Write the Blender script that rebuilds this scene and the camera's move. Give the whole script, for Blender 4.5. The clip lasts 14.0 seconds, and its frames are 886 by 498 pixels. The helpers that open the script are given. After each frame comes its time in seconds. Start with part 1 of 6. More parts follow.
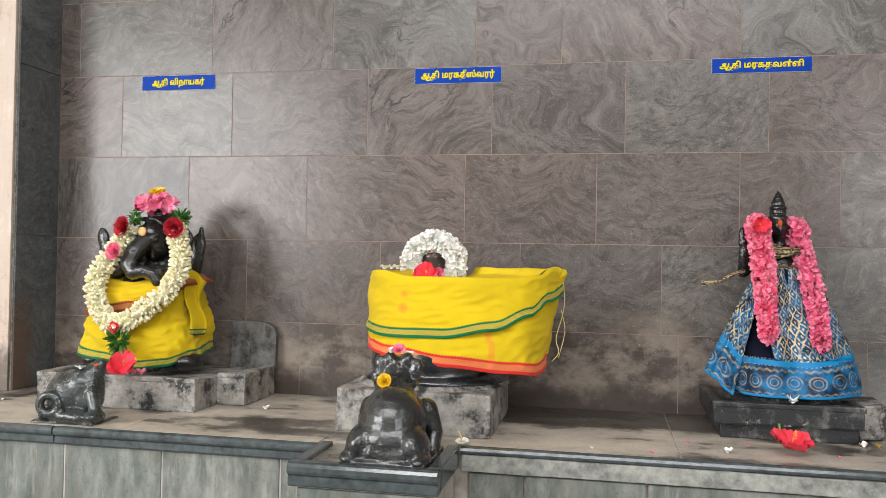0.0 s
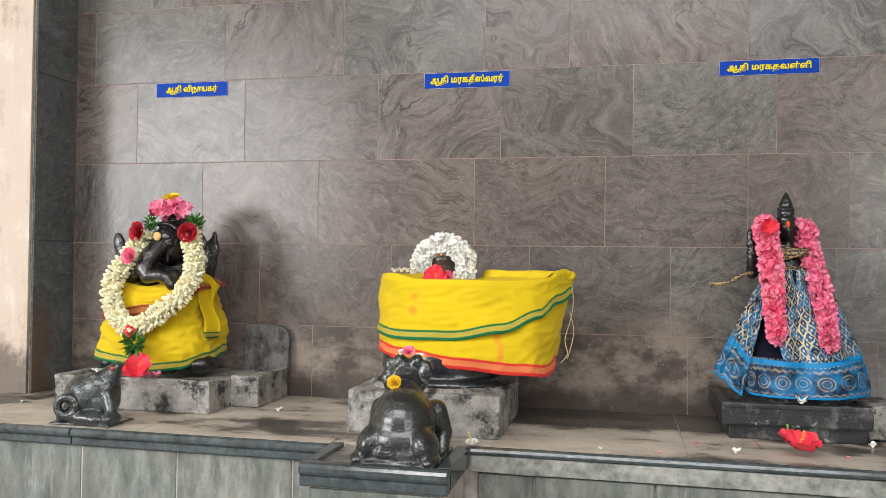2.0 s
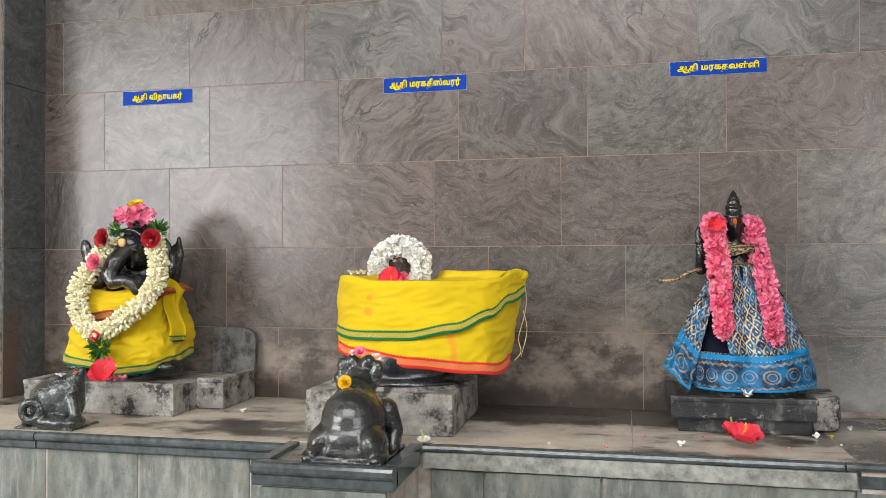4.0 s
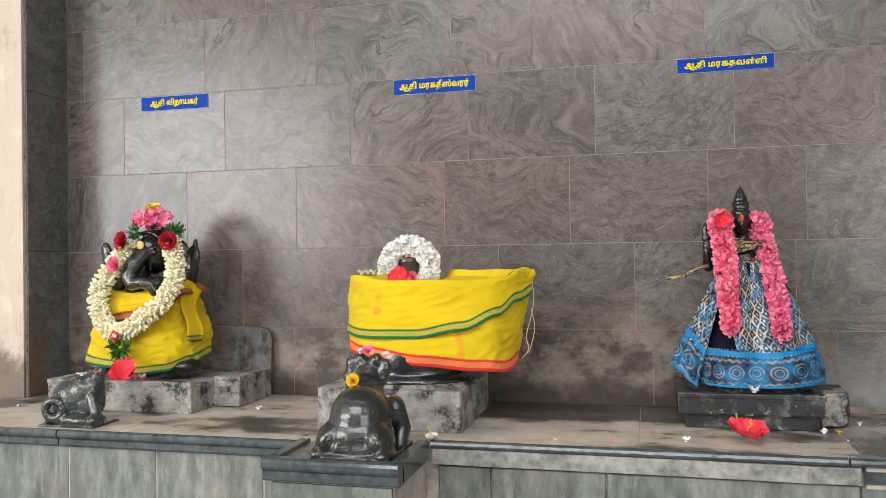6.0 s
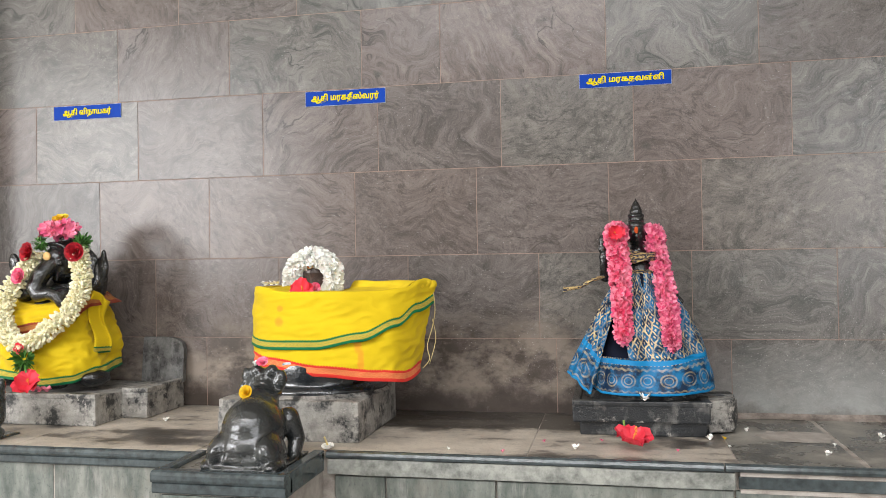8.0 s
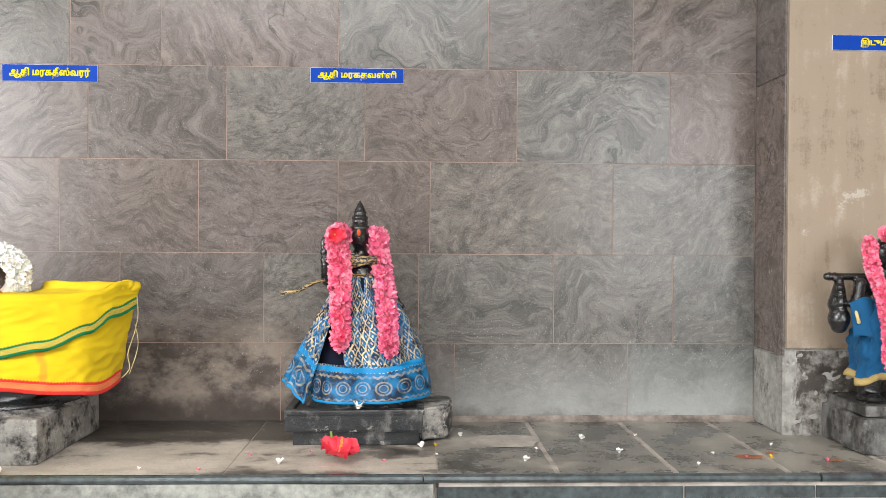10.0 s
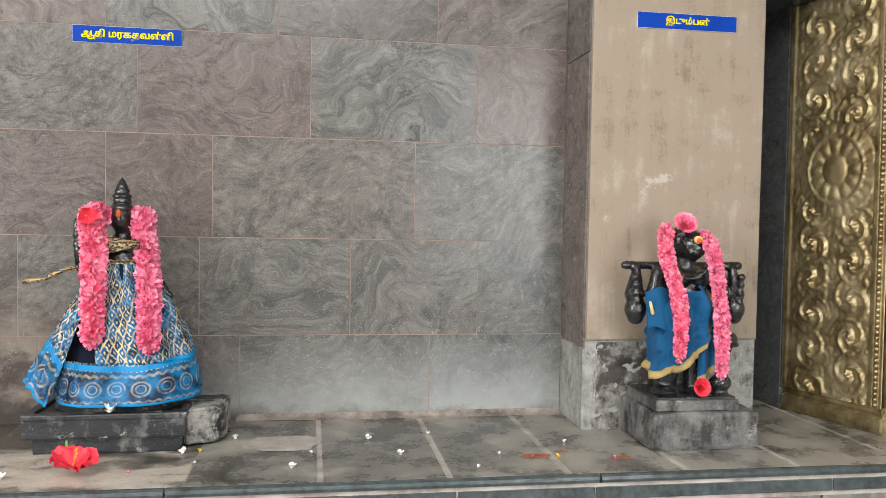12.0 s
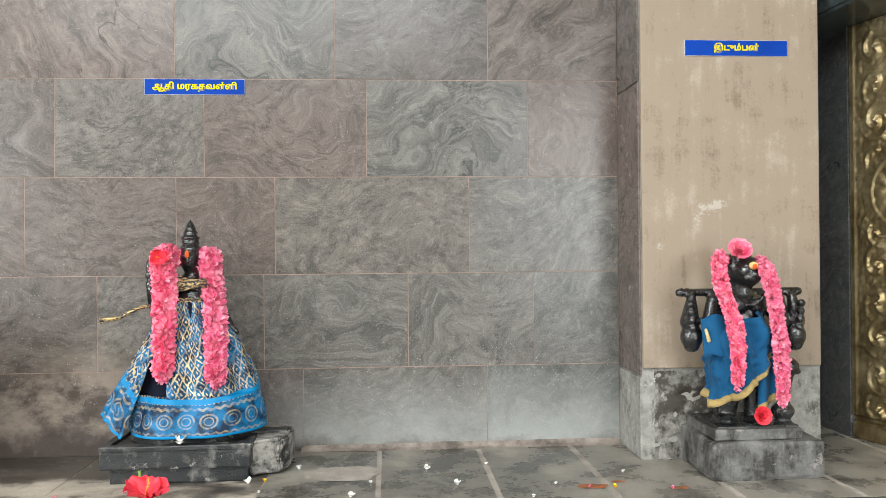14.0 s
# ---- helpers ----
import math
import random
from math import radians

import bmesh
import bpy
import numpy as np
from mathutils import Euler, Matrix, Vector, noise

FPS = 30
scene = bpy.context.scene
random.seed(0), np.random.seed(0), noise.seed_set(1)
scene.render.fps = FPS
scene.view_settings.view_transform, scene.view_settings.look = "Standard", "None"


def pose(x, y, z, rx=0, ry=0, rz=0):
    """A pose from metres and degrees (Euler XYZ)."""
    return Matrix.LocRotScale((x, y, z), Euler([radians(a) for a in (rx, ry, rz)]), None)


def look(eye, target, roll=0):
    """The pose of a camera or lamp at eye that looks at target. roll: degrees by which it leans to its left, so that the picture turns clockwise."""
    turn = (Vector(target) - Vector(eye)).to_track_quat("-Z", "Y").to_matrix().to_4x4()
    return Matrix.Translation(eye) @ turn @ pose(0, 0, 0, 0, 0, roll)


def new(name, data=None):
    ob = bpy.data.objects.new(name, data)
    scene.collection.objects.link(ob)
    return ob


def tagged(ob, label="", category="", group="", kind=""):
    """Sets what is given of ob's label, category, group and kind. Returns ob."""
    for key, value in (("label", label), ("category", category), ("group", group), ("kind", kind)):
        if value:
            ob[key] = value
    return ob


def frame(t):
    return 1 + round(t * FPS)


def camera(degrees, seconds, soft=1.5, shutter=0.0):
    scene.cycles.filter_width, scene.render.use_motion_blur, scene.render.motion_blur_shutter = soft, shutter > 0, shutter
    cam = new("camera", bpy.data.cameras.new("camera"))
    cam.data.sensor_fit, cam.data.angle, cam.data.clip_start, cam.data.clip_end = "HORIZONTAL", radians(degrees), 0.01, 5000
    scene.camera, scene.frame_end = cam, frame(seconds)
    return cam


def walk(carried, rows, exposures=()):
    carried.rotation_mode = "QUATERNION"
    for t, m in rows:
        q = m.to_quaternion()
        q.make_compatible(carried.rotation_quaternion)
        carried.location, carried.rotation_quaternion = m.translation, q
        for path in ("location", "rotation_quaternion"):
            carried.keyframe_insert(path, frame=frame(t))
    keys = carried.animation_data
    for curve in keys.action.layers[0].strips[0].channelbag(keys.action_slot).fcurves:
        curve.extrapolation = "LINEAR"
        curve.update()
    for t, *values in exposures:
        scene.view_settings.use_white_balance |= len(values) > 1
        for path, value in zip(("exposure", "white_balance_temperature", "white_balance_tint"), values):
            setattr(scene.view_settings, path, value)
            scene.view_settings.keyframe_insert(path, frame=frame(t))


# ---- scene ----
cam = camera(57.1, 14.0, soft=0.7)
PATH = [
    (0, (-0.023, 0.036, 1.36), (-0.414, 1.997, 1.386), 1.0),
    (0.5, (-0.022, 0.03, 1.36), (-0.414, 1.991, 1.391), 1.0),
    (1, (-0.019, 0.024, 1.358), (-0.411, 1.985, 1.395), 0.9),
    (1.5, (-0.01, 0.019, 1.357), (-0.426, 1.975, 1.391), 0.8),
    (2, (-0.003, 0.013, 1.361), (-0.429, 1.967, 1.393), 0.7),
    (2.5, (0.006, 0.016, 1.357), (-0.419, 1.97, 1.389), 0.6),
    (3, (0.029, 0.014, 1.361), (-0.393, 1.968, 1.395), 0.1),
    (3.5, (0.081, 0.008, 1.364), (-0.339, 1.963, 1.398), -0.2),
    (3.7, (0.106, 0.001, 1.367), (-0.314, 1.956, 1.398), -0.2),
    (6, (0.206, -0.029, 1.377), (-0.287, 1.909, 1.398), -0.8),
    (6.5, (0.222, -0.029, 1.38), (-0.27, 1.909, 1.398), -0.8),
    (7, (0.247, -0.033, 1.384), (-0.242, 1.906, 1.409), -0.8),
    (7.2, (0.266, -0.03, 1.374), (-0.221, 1.909, 1.417), -0.8),
    (9.3, (0.562, 0.002, 1.445), (0.491, 2.001, 1.443), -0.3),
    (9.5, (0.551, 0.031, 1.431), (0.538, 2.031, 1.431), -0.2),
    (10, (0.633, 0.107, 1.45), (0.706, 2.106, 1.438), 0.4),
    (10.5, (0.718, 0.199, 1.449), (0.926, 2.187, 1.412), 1.3),
    (11, (0.794, 0.258, 1.446), (1.119, 2.23, 1.385), 1.2),
    (11.5, (0.899, 0.28, 1.445), (1.247, 2.248, 1.362), 1.0),
    (12, (0.972, 0.279, 1.474), (1.292, 2.252, 1.408), 1.0),
    (12.5, (1.01, 0.266, 1.478), (1.244, 2.252, 1.476), 0.5),
    (13, (1.03, 0.253, 1.473), (1.215, 2.245, 1.483), -0.0),
    (13.5, (1.031, 0.24, 1.471), (1.208, 2.232, 1.483), -0.1),
    (14, (1.029, 0.223, 1.479), (1.164, 2.219, 1.489), -0.5),
]
walk(cam, [(t, look(eye, target, roll)) for t, eye, target, roll in PATH],
     exposures=[(0.0, 0.03, 6500, 10), (7.2, 0.03, 6500, 10), (9.3, 0.46, 6500, 10), (10.5, 0.53, 6450, 8), (11.0, 0.58, 6400, 6), (11.5, 0.47, 6400, 7), (12.0, 0.48, 6450, 8), (13.0, 0.57, 6450, 8), (14.0, 0.59, 6400, 5)])

# ---- world, lamps, exposure ----
world = bpy.data.worlds.new("world")
scene.world = world
world.use_nodes = True
wn = world.node_tree
sky = wn.nodes.new("ShaderNodeTexSky")
sky.sky_type = "NISHITA"
sky.sun_disc = False
sky.sun_elevation = radians(48)
sky.sun_rotation = radians(200)
sky.air_density, sky.dust_density = 1.0, 4.0
wn.links.new(sky.outputs[0], wn.nodes["Background"].inputs[0])
wn.nodes["Background"].inputs[1].default_value = 0.08


def area_lamp(name, x, y, z, width, height, watts, colour, tx, ty, tz):
    data = bpy.data.lights.new(name, "AREA")
    data.shape, data.size, data.size_y = "RECTANGLE", width, height
    data.energy, data.color = watts, colour
    ob = new(name, data)
    ob.matrix_world = look((x, y, z), (tx, ty, tz))
    return ob


area_lamp("daylight_west_bay", -4.5, -2.55, 2.35, 2.9, 2.2, 285, (0.97, 0.98, 1.0), -2.6, 2.2, 0.9)
area_lamp("daylight_east_bay", 3.05, -2.55, 2.0, 1.7, 2.1, 72, (0.97, 0.98, 1.0), 2.2, 2.2, 0.7)
# Added fill lamp overhead, to brighten the plinth top; no such source is known.
area_lamp("fill_from_above", 0.0, -1.1, 3.66, 3.4, 1.4, 126, (0.97, 0.98, 1.0), 0.0, 1.2, 0.0)


# ---- material helpers ----
class Graph:
    """A node material being put together."""

    def __init__(self, name):
        self.mat = bpy.data.materials.new(name)
        self.mat.use_nodes = True
        self.tree = self.mat.node_tree
        self.bsdf = self.tree.nodes["Principled BSDF"]

    def node(self, kind, **props):
        n = self.tree.nodes.new("ShaderNode" + kind)
        for k, v in props.items():
            setattr(n, k, v)
        return n

    def put(self, socket, value):
        if isinstance(value, bpy.types.NodeSocket):
            self.tree.links.new(value, socket)
        elif isinstance(value, (tuple, list)) and len(value) == 3 and socket.type == "RGBA":
            socket.default_value = (*value, 1)
        else:
            socket.default_value = value

    def math(self, op, a, b=0.0, c=0.0, clamp=False):
        n = self.node("Math", operation=op, use_clamp=clamp)
        for i, v in enumerate((a, b, c)):
            self.put(n.inputs[i], v)
        return n.outputs[0]

    def join(self, x, y, z):
        n = self.node("CombineXYZ")
        for i, v in enumerate((x, y, z)):
            self.put(n.inputs[i], v)
        return n.outputs[0]

    def place(self):
        return self.node("NewGeometry").outputs["Position"]

    def chance(self):
        return self.node("ObjectInfo").outputs["Random"]

    def xyz(self, v):
        n = self.node("SeparateXYZ")
        self.put(n.inputs[0], v)
        return n.outputs

    def noise(self, vec, scale, detail=3.0, rough=0.55, distortion=0.0):
        n = self.node("TexNoise")
        self.put(n.inputs["Vector"], vec)
        for k, v in (("Scale", scale), ("Detail", detail), ("Roughness", rough), ("Distortion", distortion)):
            self.put(n.inputs[k], v)
        return n.outputs["Fac"]

    def cells(self, vec, scale, feature="F1"):
        n = self.node("TexVoronoi", feature=feature)
        self.put(n.inputs["Vector"], vec)
        self.put(n.inputs["Scale"], scale)
        return n.outputs[0]

    def stretch(self, vec, scale, rot=(0, 0, 0), shift=(0, 0, 0)):
        n = self.node("Mapping")
        self.put(n.inputs["Vector"], vec)
        self.put(n.inputs["Scale"], scale)
        self.put(n.inputs["Rotation"], rot)
        self.put(n.inputs["Location"], shift)
        return n.outputs[0]

    def ramp(self, fac, stops):
        n = self.node("ValToRGB")
        self.put(n.inputs[0], fac)
        el = n.color_ramp.elements
        while len(el) < len(stops):
            el.new(0.5)
        for e, (p, c) in zip(el, stops):
            e.position = p
            e.color = (*c, 1) if isinstance(c, tuple) else (c, c, c, 1)
        return n.outputs[0]

    def band(self, value, low, high):
        n = self.node("MapRange", clamp=True)
        for i, v in enumerate((value, low, high, 0.0, 1.0)):
            self.put(n.inputs[i], v)
        return n.outputs[0]

    def mix(self, fac, a, b, blend="MIX"):
        n = self.node("Mix", data_type="RGBA", blend_type=blend)
        self.put(n.inputs[0], fac)
        self.put(n.inputs[6], a)
        self.put(n.inputs[7], b)
        return n.outputs[2]

    def done(self, colour, rough, bump=None, depth=0.002, metal=0.0, strength=0.6, **more):
        b = self.bsdf
        self.put(b.inputs["Base Color"], colour)
        self.put(b.inputs["Roughness"], rough)
        self.put(b.inputs["Metallic"], metal)
        for k, v in more.items():
            self.put(b.inputs[k.replace("_", " ")], v)
        if bump is not None:
            n = self.node("Bump")
            self.put(n.inputs["Height"], bump)
            n.inputs["Strength"].default_value = strength
            n.inputs["Distance"].default_value = depth
            self.tree.links.new(n.outputs[0], b.inputs["Normal"])
        return self.mat


def granite(name, dark, mid, light, swirl, rough=0.25, lime=0.0, lean=0.0, bold=0.5, fine=0.4, knot=0.3, grime=0.0):
    """Polished migmatite: drawn-out folded bands at the angle lean, dark veins, grain, faint scratches; lime: splashes near its foot."""
    g = Graph(name)
    p = g.place()
    r = g.chance()
    px, py, pz = g.xyz(p)
    bx, bz = g.math("MULTIPLY_ADD", r, 41.0, px), g.math("MULTIPLY_ADD", r, 17.0, pz)
    angle = g.math("MULTIPLY_ADD", r, 0.7, lean - 0.35)
    ca, sa = g.math("COSINE", angle), g.math("SINE", angle)
    tx = g.math("SUBTRACT", g.math("MULTIPLY", bx, ca), g.math("MULTIPLY", bz, sa))
    tz = g.math("ADD", g.math("MULTIPLY", bx, sa), g.math("MULTIPLY", bz, ca))
    v = g.join(tx, py, tz)
    shifted = g.stretch(v, (1, 1, 1), (0, 0, 0), (7.1, 3.3, 1.7))
    warp, warp2 = g.noise(v, 2.6, 3.0, 0.5), g.noise(shifted, 2.6, 3.0, 0.5)
    vv = g.join(g.math("MULTIPLY_ADD", g.math("SUBTRACT", warp, 0.5), swirl, tx), py, g.math("MULTIPLY_ADD", g.math("SUBTRACT", warp2, 0.5), swirl, tz))
    bands = g.noise(g.stretch(vv, (1.3, 1.0, 9.0)), 2.6, 5.0, 0.60)
    thin = g.noise(g.stretch(vv, (2.2, 1.0, 26.0)), 3.0, 5.0, 0.62)
    cloud = g.noise(v, 3.2, 4.0, 0.55)
    mott = g.noise(g.stretch(vv, (1.0, 1.0, 1.7)), 36.0, 6.0, 0.72)
    grain = g.noise(p, 230.0, 2.0, 0.6)
    patch = g.band(g.noise(shifted, 3.4, 3.0, 0.5), 0.40, 0.60)
    col = g.ramp(cloud, [(0.34, tuple(c * 0.88 for c in mid)), (0.66, tuple(c * 1.10 for c in mid))])
    strong = g.math("MULTIPLY", g.math("MULTIPLY_ADD", patch, 0.8, 0.2), bold)
    col = g.mix(g.math("MULTIPLY", g.band(bands, 0.52, 0.66), strong), col, light)
    col = g.mix(g.math("MULTIPLY", g.band(bands, 0.47, 0.36), strong), col, dark)
    col = g.mix(g.math("MULTIPLY", g.band(thin, 0.54, 0.68), g.math("MULTIPLY", strong, 0.7)), col, light)
    col = g.mix(g.math("MULTIPLY", g.band(thin, 0.45, 0.33), g.math("MULTIPLY", strong, 0.8)), col, dark)
    vein = g.math("ABSOLUTE", g.math("SUBTRACT", g.noise(g.stretch(vv, (1.2, 1.0, 3.6)), 2.4, 4.0, 0.55), 0.5))
    col = g.mix(g.math("MULTIPLY", g.band(vein, 0.016, 0.003), g.math("MULTIPLY", g.band(cloud, 0.50, 0.60), min(1.0, bold + 0.15))), col, tuple(c * 0.7 for c in dark))
    smudge = g.noise(g.stretch(vv, (1.0, 1.0, 1.5)), 9.0, 9.0, 0.74)
    col = g.mix(g.math("MULTIPLY", g.band(smudge, 0.50, 0.36), 0.35 + 0.3 * fine), col, tuple(c * 0.85 for c in dark))
    col = g.mix(g.math("MULTIPLY", g.band(smudge, 0.54, 0.68), 0.30 * fine + 0.12), col, light)
    col = g.mix(g.math("MULTIPLY", g.band(mott, 0.52, 0.64), fine), col, light)
    col = g.mix(g.math("MULTIPLY", g.band(mott, 0.47, 0.35), fine), col, dark)
    tint = g.ramp(r, [(0.0, (0.90, 0.94, 0.95)), (0.35, (1.02, 0.98, 0.97)), (0.7, (0.95, 0.91, 0.89)), (1.0, (1.09, 1.02, 0.99))])
    col = g.mix(1.0, col, tint, "MULTIPLY")
    col = g.mix(g.math("MULTIPLY", g.band(grain, 0.56, 0.70), 0.36), col, light)
    col = g.mix(g.math("MULTIPLY", g.band(grain, 0.44, 0.31), 0.50), col, dark)
    knots = g.cells(g.stretch(p, (1.0, 1.0, 1.3)), 4.6)
    col = g.mix(g.math("MULTIPLY", g.band(g.math("MULTIPLY_ADD", g.noise(p, 40.0, 4.0), 0.12, knots), 0.17, 0.10), knot), col, (0.030, 0.042, 0.036))
    for tilt, scale in ((0.9, 7.0), (-0.6, 5.0)):
        scr = g.noise(g.stretch(p, (9.0, 1.0, 70.0), (0, tilt, 0)), scale, 2.0)
        col = g.mix(g.math("MULTIPLY", g.band(scr, 0.69, 0.76), 0.40), col, (0.42, 0.41, 0.40))
    dot = g.cells(p, 60.0)
    col = g.mix(g.math("MULTIPLY", g.math("MULTIPLY", g.band(dot, 0.13, 0.07), g.band(g.noise(p, 6.0, 3.0), 0.50, 0.58)), 0.45), col, (0.50, 0.48, 0.46))
    ro = g.math("ADD", g.math("MULTIPLY", g.noise(p, 9.0, 4.0), 0.14), rough - 0.07)
    if grime:
        rag = g.noise(p, 11.0, 8.0, 0.72)
        dirt = g.math("MULTIPLY", g.band(g.math("MULTIPLY_ADD", rag, -0.45, pz), 1.02, 0.86), g.band(g.math("MULTIPLY_ADD", rag, 0.12, py), 2.70, 2.64))
        col = g.mix(g.math("MULTIPLY", dirt, grime), col, (0.15, 0.098, 0.070))
        ro = g.math("MULTIPLY_ADD", dirt, 0.4, ro)
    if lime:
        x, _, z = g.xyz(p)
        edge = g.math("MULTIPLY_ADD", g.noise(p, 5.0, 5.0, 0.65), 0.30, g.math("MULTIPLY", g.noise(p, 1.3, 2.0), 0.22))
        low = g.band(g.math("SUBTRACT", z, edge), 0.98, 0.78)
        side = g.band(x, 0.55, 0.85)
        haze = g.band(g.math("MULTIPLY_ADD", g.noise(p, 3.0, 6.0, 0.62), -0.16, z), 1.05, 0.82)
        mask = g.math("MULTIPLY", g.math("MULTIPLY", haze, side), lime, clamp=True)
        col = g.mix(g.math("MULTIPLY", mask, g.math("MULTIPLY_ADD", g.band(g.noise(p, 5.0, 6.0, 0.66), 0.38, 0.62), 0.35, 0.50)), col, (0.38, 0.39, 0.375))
        brown = g.math("MULTIPLY", g.band(g.math("SUBTRACT", z, edge), 0.93, 0.86), g.band(x, 0.66, 0.40))
        col = g.mix(g.math("MULTIPLY", brown, g.band(g.noise(g.stretch(p, (1.0, 1.0, 0.5)), 6.0, 7.0, 0.72), 0.40, 0.54)), col, (0.088, 0.072, 0.061))
        earth = g.math("MULTIPLY", g.math("MULTIPLY", low, g.band(x, 0.60, 0.30)), 1.0, clamp=True)
        col = g.mix(g.math("MULTIPLY", earth, g.band(g.noise(g.stretch(p, (1.0, 1.0, 1.6), (0, 0, 0), (4.0, 0, 2.0)), 6.0, 8.0, 0.70), 0.43, 0.58)), col, (0.28, 0.235, 0.195))
        soot = g.math("MULTIPLY", g.band(g.math("ADD", g.math("MULTIPLY_ADD", g.noise(p, 7.0, 6.0, 0.7), -0.18, z), g.math("MULTIPLY", g.band(x, 0.3, 0.9), 0.07)), 0.89, 0.83), 0.9)
        col = g.mix(soot, col, (0.075, 0.06, 0.052))
        fleck = g.cells(p, 95.0)
        belt = g.math("MULTIPLY", g.band(z, 0.90, 1.06), g.band(z, 1.36, 1.12))
        belt = g.math("MULTIPLY", belt, g.band(x, -1.3, -0.9))
        spray = g.math("MULTIPLY", g.band(fleck, 0.18, 0.10), g.math("MULTIPLY", belt, g.band(g.noise(p, 17.0, 4.0, 0.7), g.math("MULTIPLY_ADD", side, -0.05, 0.50), g.math("MULTIPLY_ADD", side, -0.04, 0.57))))
        col = g.mix(g.math("MULTIPLY", spray, 0.60), col, (0.55, 0.53, 0.50))
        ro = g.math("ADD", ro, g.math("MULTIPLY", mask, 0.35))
    return g.done(col, ro, g.math("ADD", mott, grain), 0.0005, strength=0.22, Specular_IOR_Level=0.32)


def rough_stone(name, dark, mid, light, rough=0.8, scale=9.0, wet=0.0, bump=0.004, stops=(0.36, 0.48, 0.62)):
    """Weathered stone, mortar or plaster with blotches, grain and soot."""
    g = Graph(name)
    p = g.place()
    blot = g.noise(p, scale, 6.0, 0.65)
    big = g.noise(p, scale * 0.25, 4.0, 0.55)
    grain = g.noise(p, scale * 22, 3.0, 0.7)
    col = g.ramp(g.math("ADD", g.math("MULTIPLY", blot, 0.6), g.math("MULTIPLY", big, 0.4)), [(stops[0], dark), (stops[1], mid), (stops[2], light)])
    col = g.mix(g.math("MULTIPLY", g.band(grain, 0.52, 0.70), 0.35), col, light)
    col = g.mix(g.math("MULTIPLY", g.band(grain, 0.46, 0.28), 0.45), col, dark)
    ro = g.math("ADD", rough - wet * 0.5, g.math("MULTIPLY", g.band(blot, 0.40, 0.58), wet))
    return g.done(col, ro, g.math("ADD", blot, g.math("MULTIPLY", grain, 0.5)), bump)


def stained(name, base, stain, chip, amount, rough=0.7, runs=0.5, shift=0.0):
    """Cast cement with hard-edged oil and soot stains that run down, and pale chipped spots."""
    g = Graph(name)
    p = g.stretch(g.place(), (1, 1, 1), (0, 0, 0), (shift, shift * 0.7, 0.0))
    run = g.noise(g.stretch(p, (11.0, 11.0, 3.0)), 2.4, 8.0, 0.7)
    blot = g.noise(p, 13.0, 9.0, 0.74)
    grain = g.noise(p, 210.0, 4.0, 0.7)
    pits = g.cells(p, 110.0)
    f = g.math("ADD", g.math("MULTIPLY", run, runs), g.math("MULTIPLY", blot, 1.0 - runs))
    col = g.ramp(g.noise(p, 30.0, 6.0, 0.7), [(0.35, tuple(c * 0.68 for c in base)), (0.62, tuple(c * 1.18 for c in base))])
    col = g.mix(g.band(f, 0.5 + amount + 0.05, 0.5 + amount), col, tuple(c * 0.42 + s * 0.5 for c, s in zip(base, stain)))
    col = g.mix(g.band(f, 0.5 + amount - 0.01, 0.5 + amount - 0.035), col, stain)
    chips = g.band(g.noise(g.stretch(p, (1, 1, 1), (0, 0, 0), (5.0, 2.0, 1.0)), 17.0, 8.0, 0.75), 0.60, 0.64)
    col = g.mix(g.math("MULTIPLY", chips, 0.8), col, chip)
    col = g.mix(g.math("MULTIPLY", g.band(grain, 0.45, 0.30), 0.5), col, tuple(c * 0.4 for c in base))
    ro = g.math("MULTIPLY_ADD", g.band(f, 0.5 + amount - 0.04, 0.5 + amount + 0.04), 0.25, rough - 0.25)
    h = g.math("ADD", g.math("ADD", blot, g.math("MULTIPLY", grain, 0.5)), g.math("MULTIPLY", g.band(pits, 0.12, 0.25), 0.4))
    return g.done(col, ro, h, 0.004)


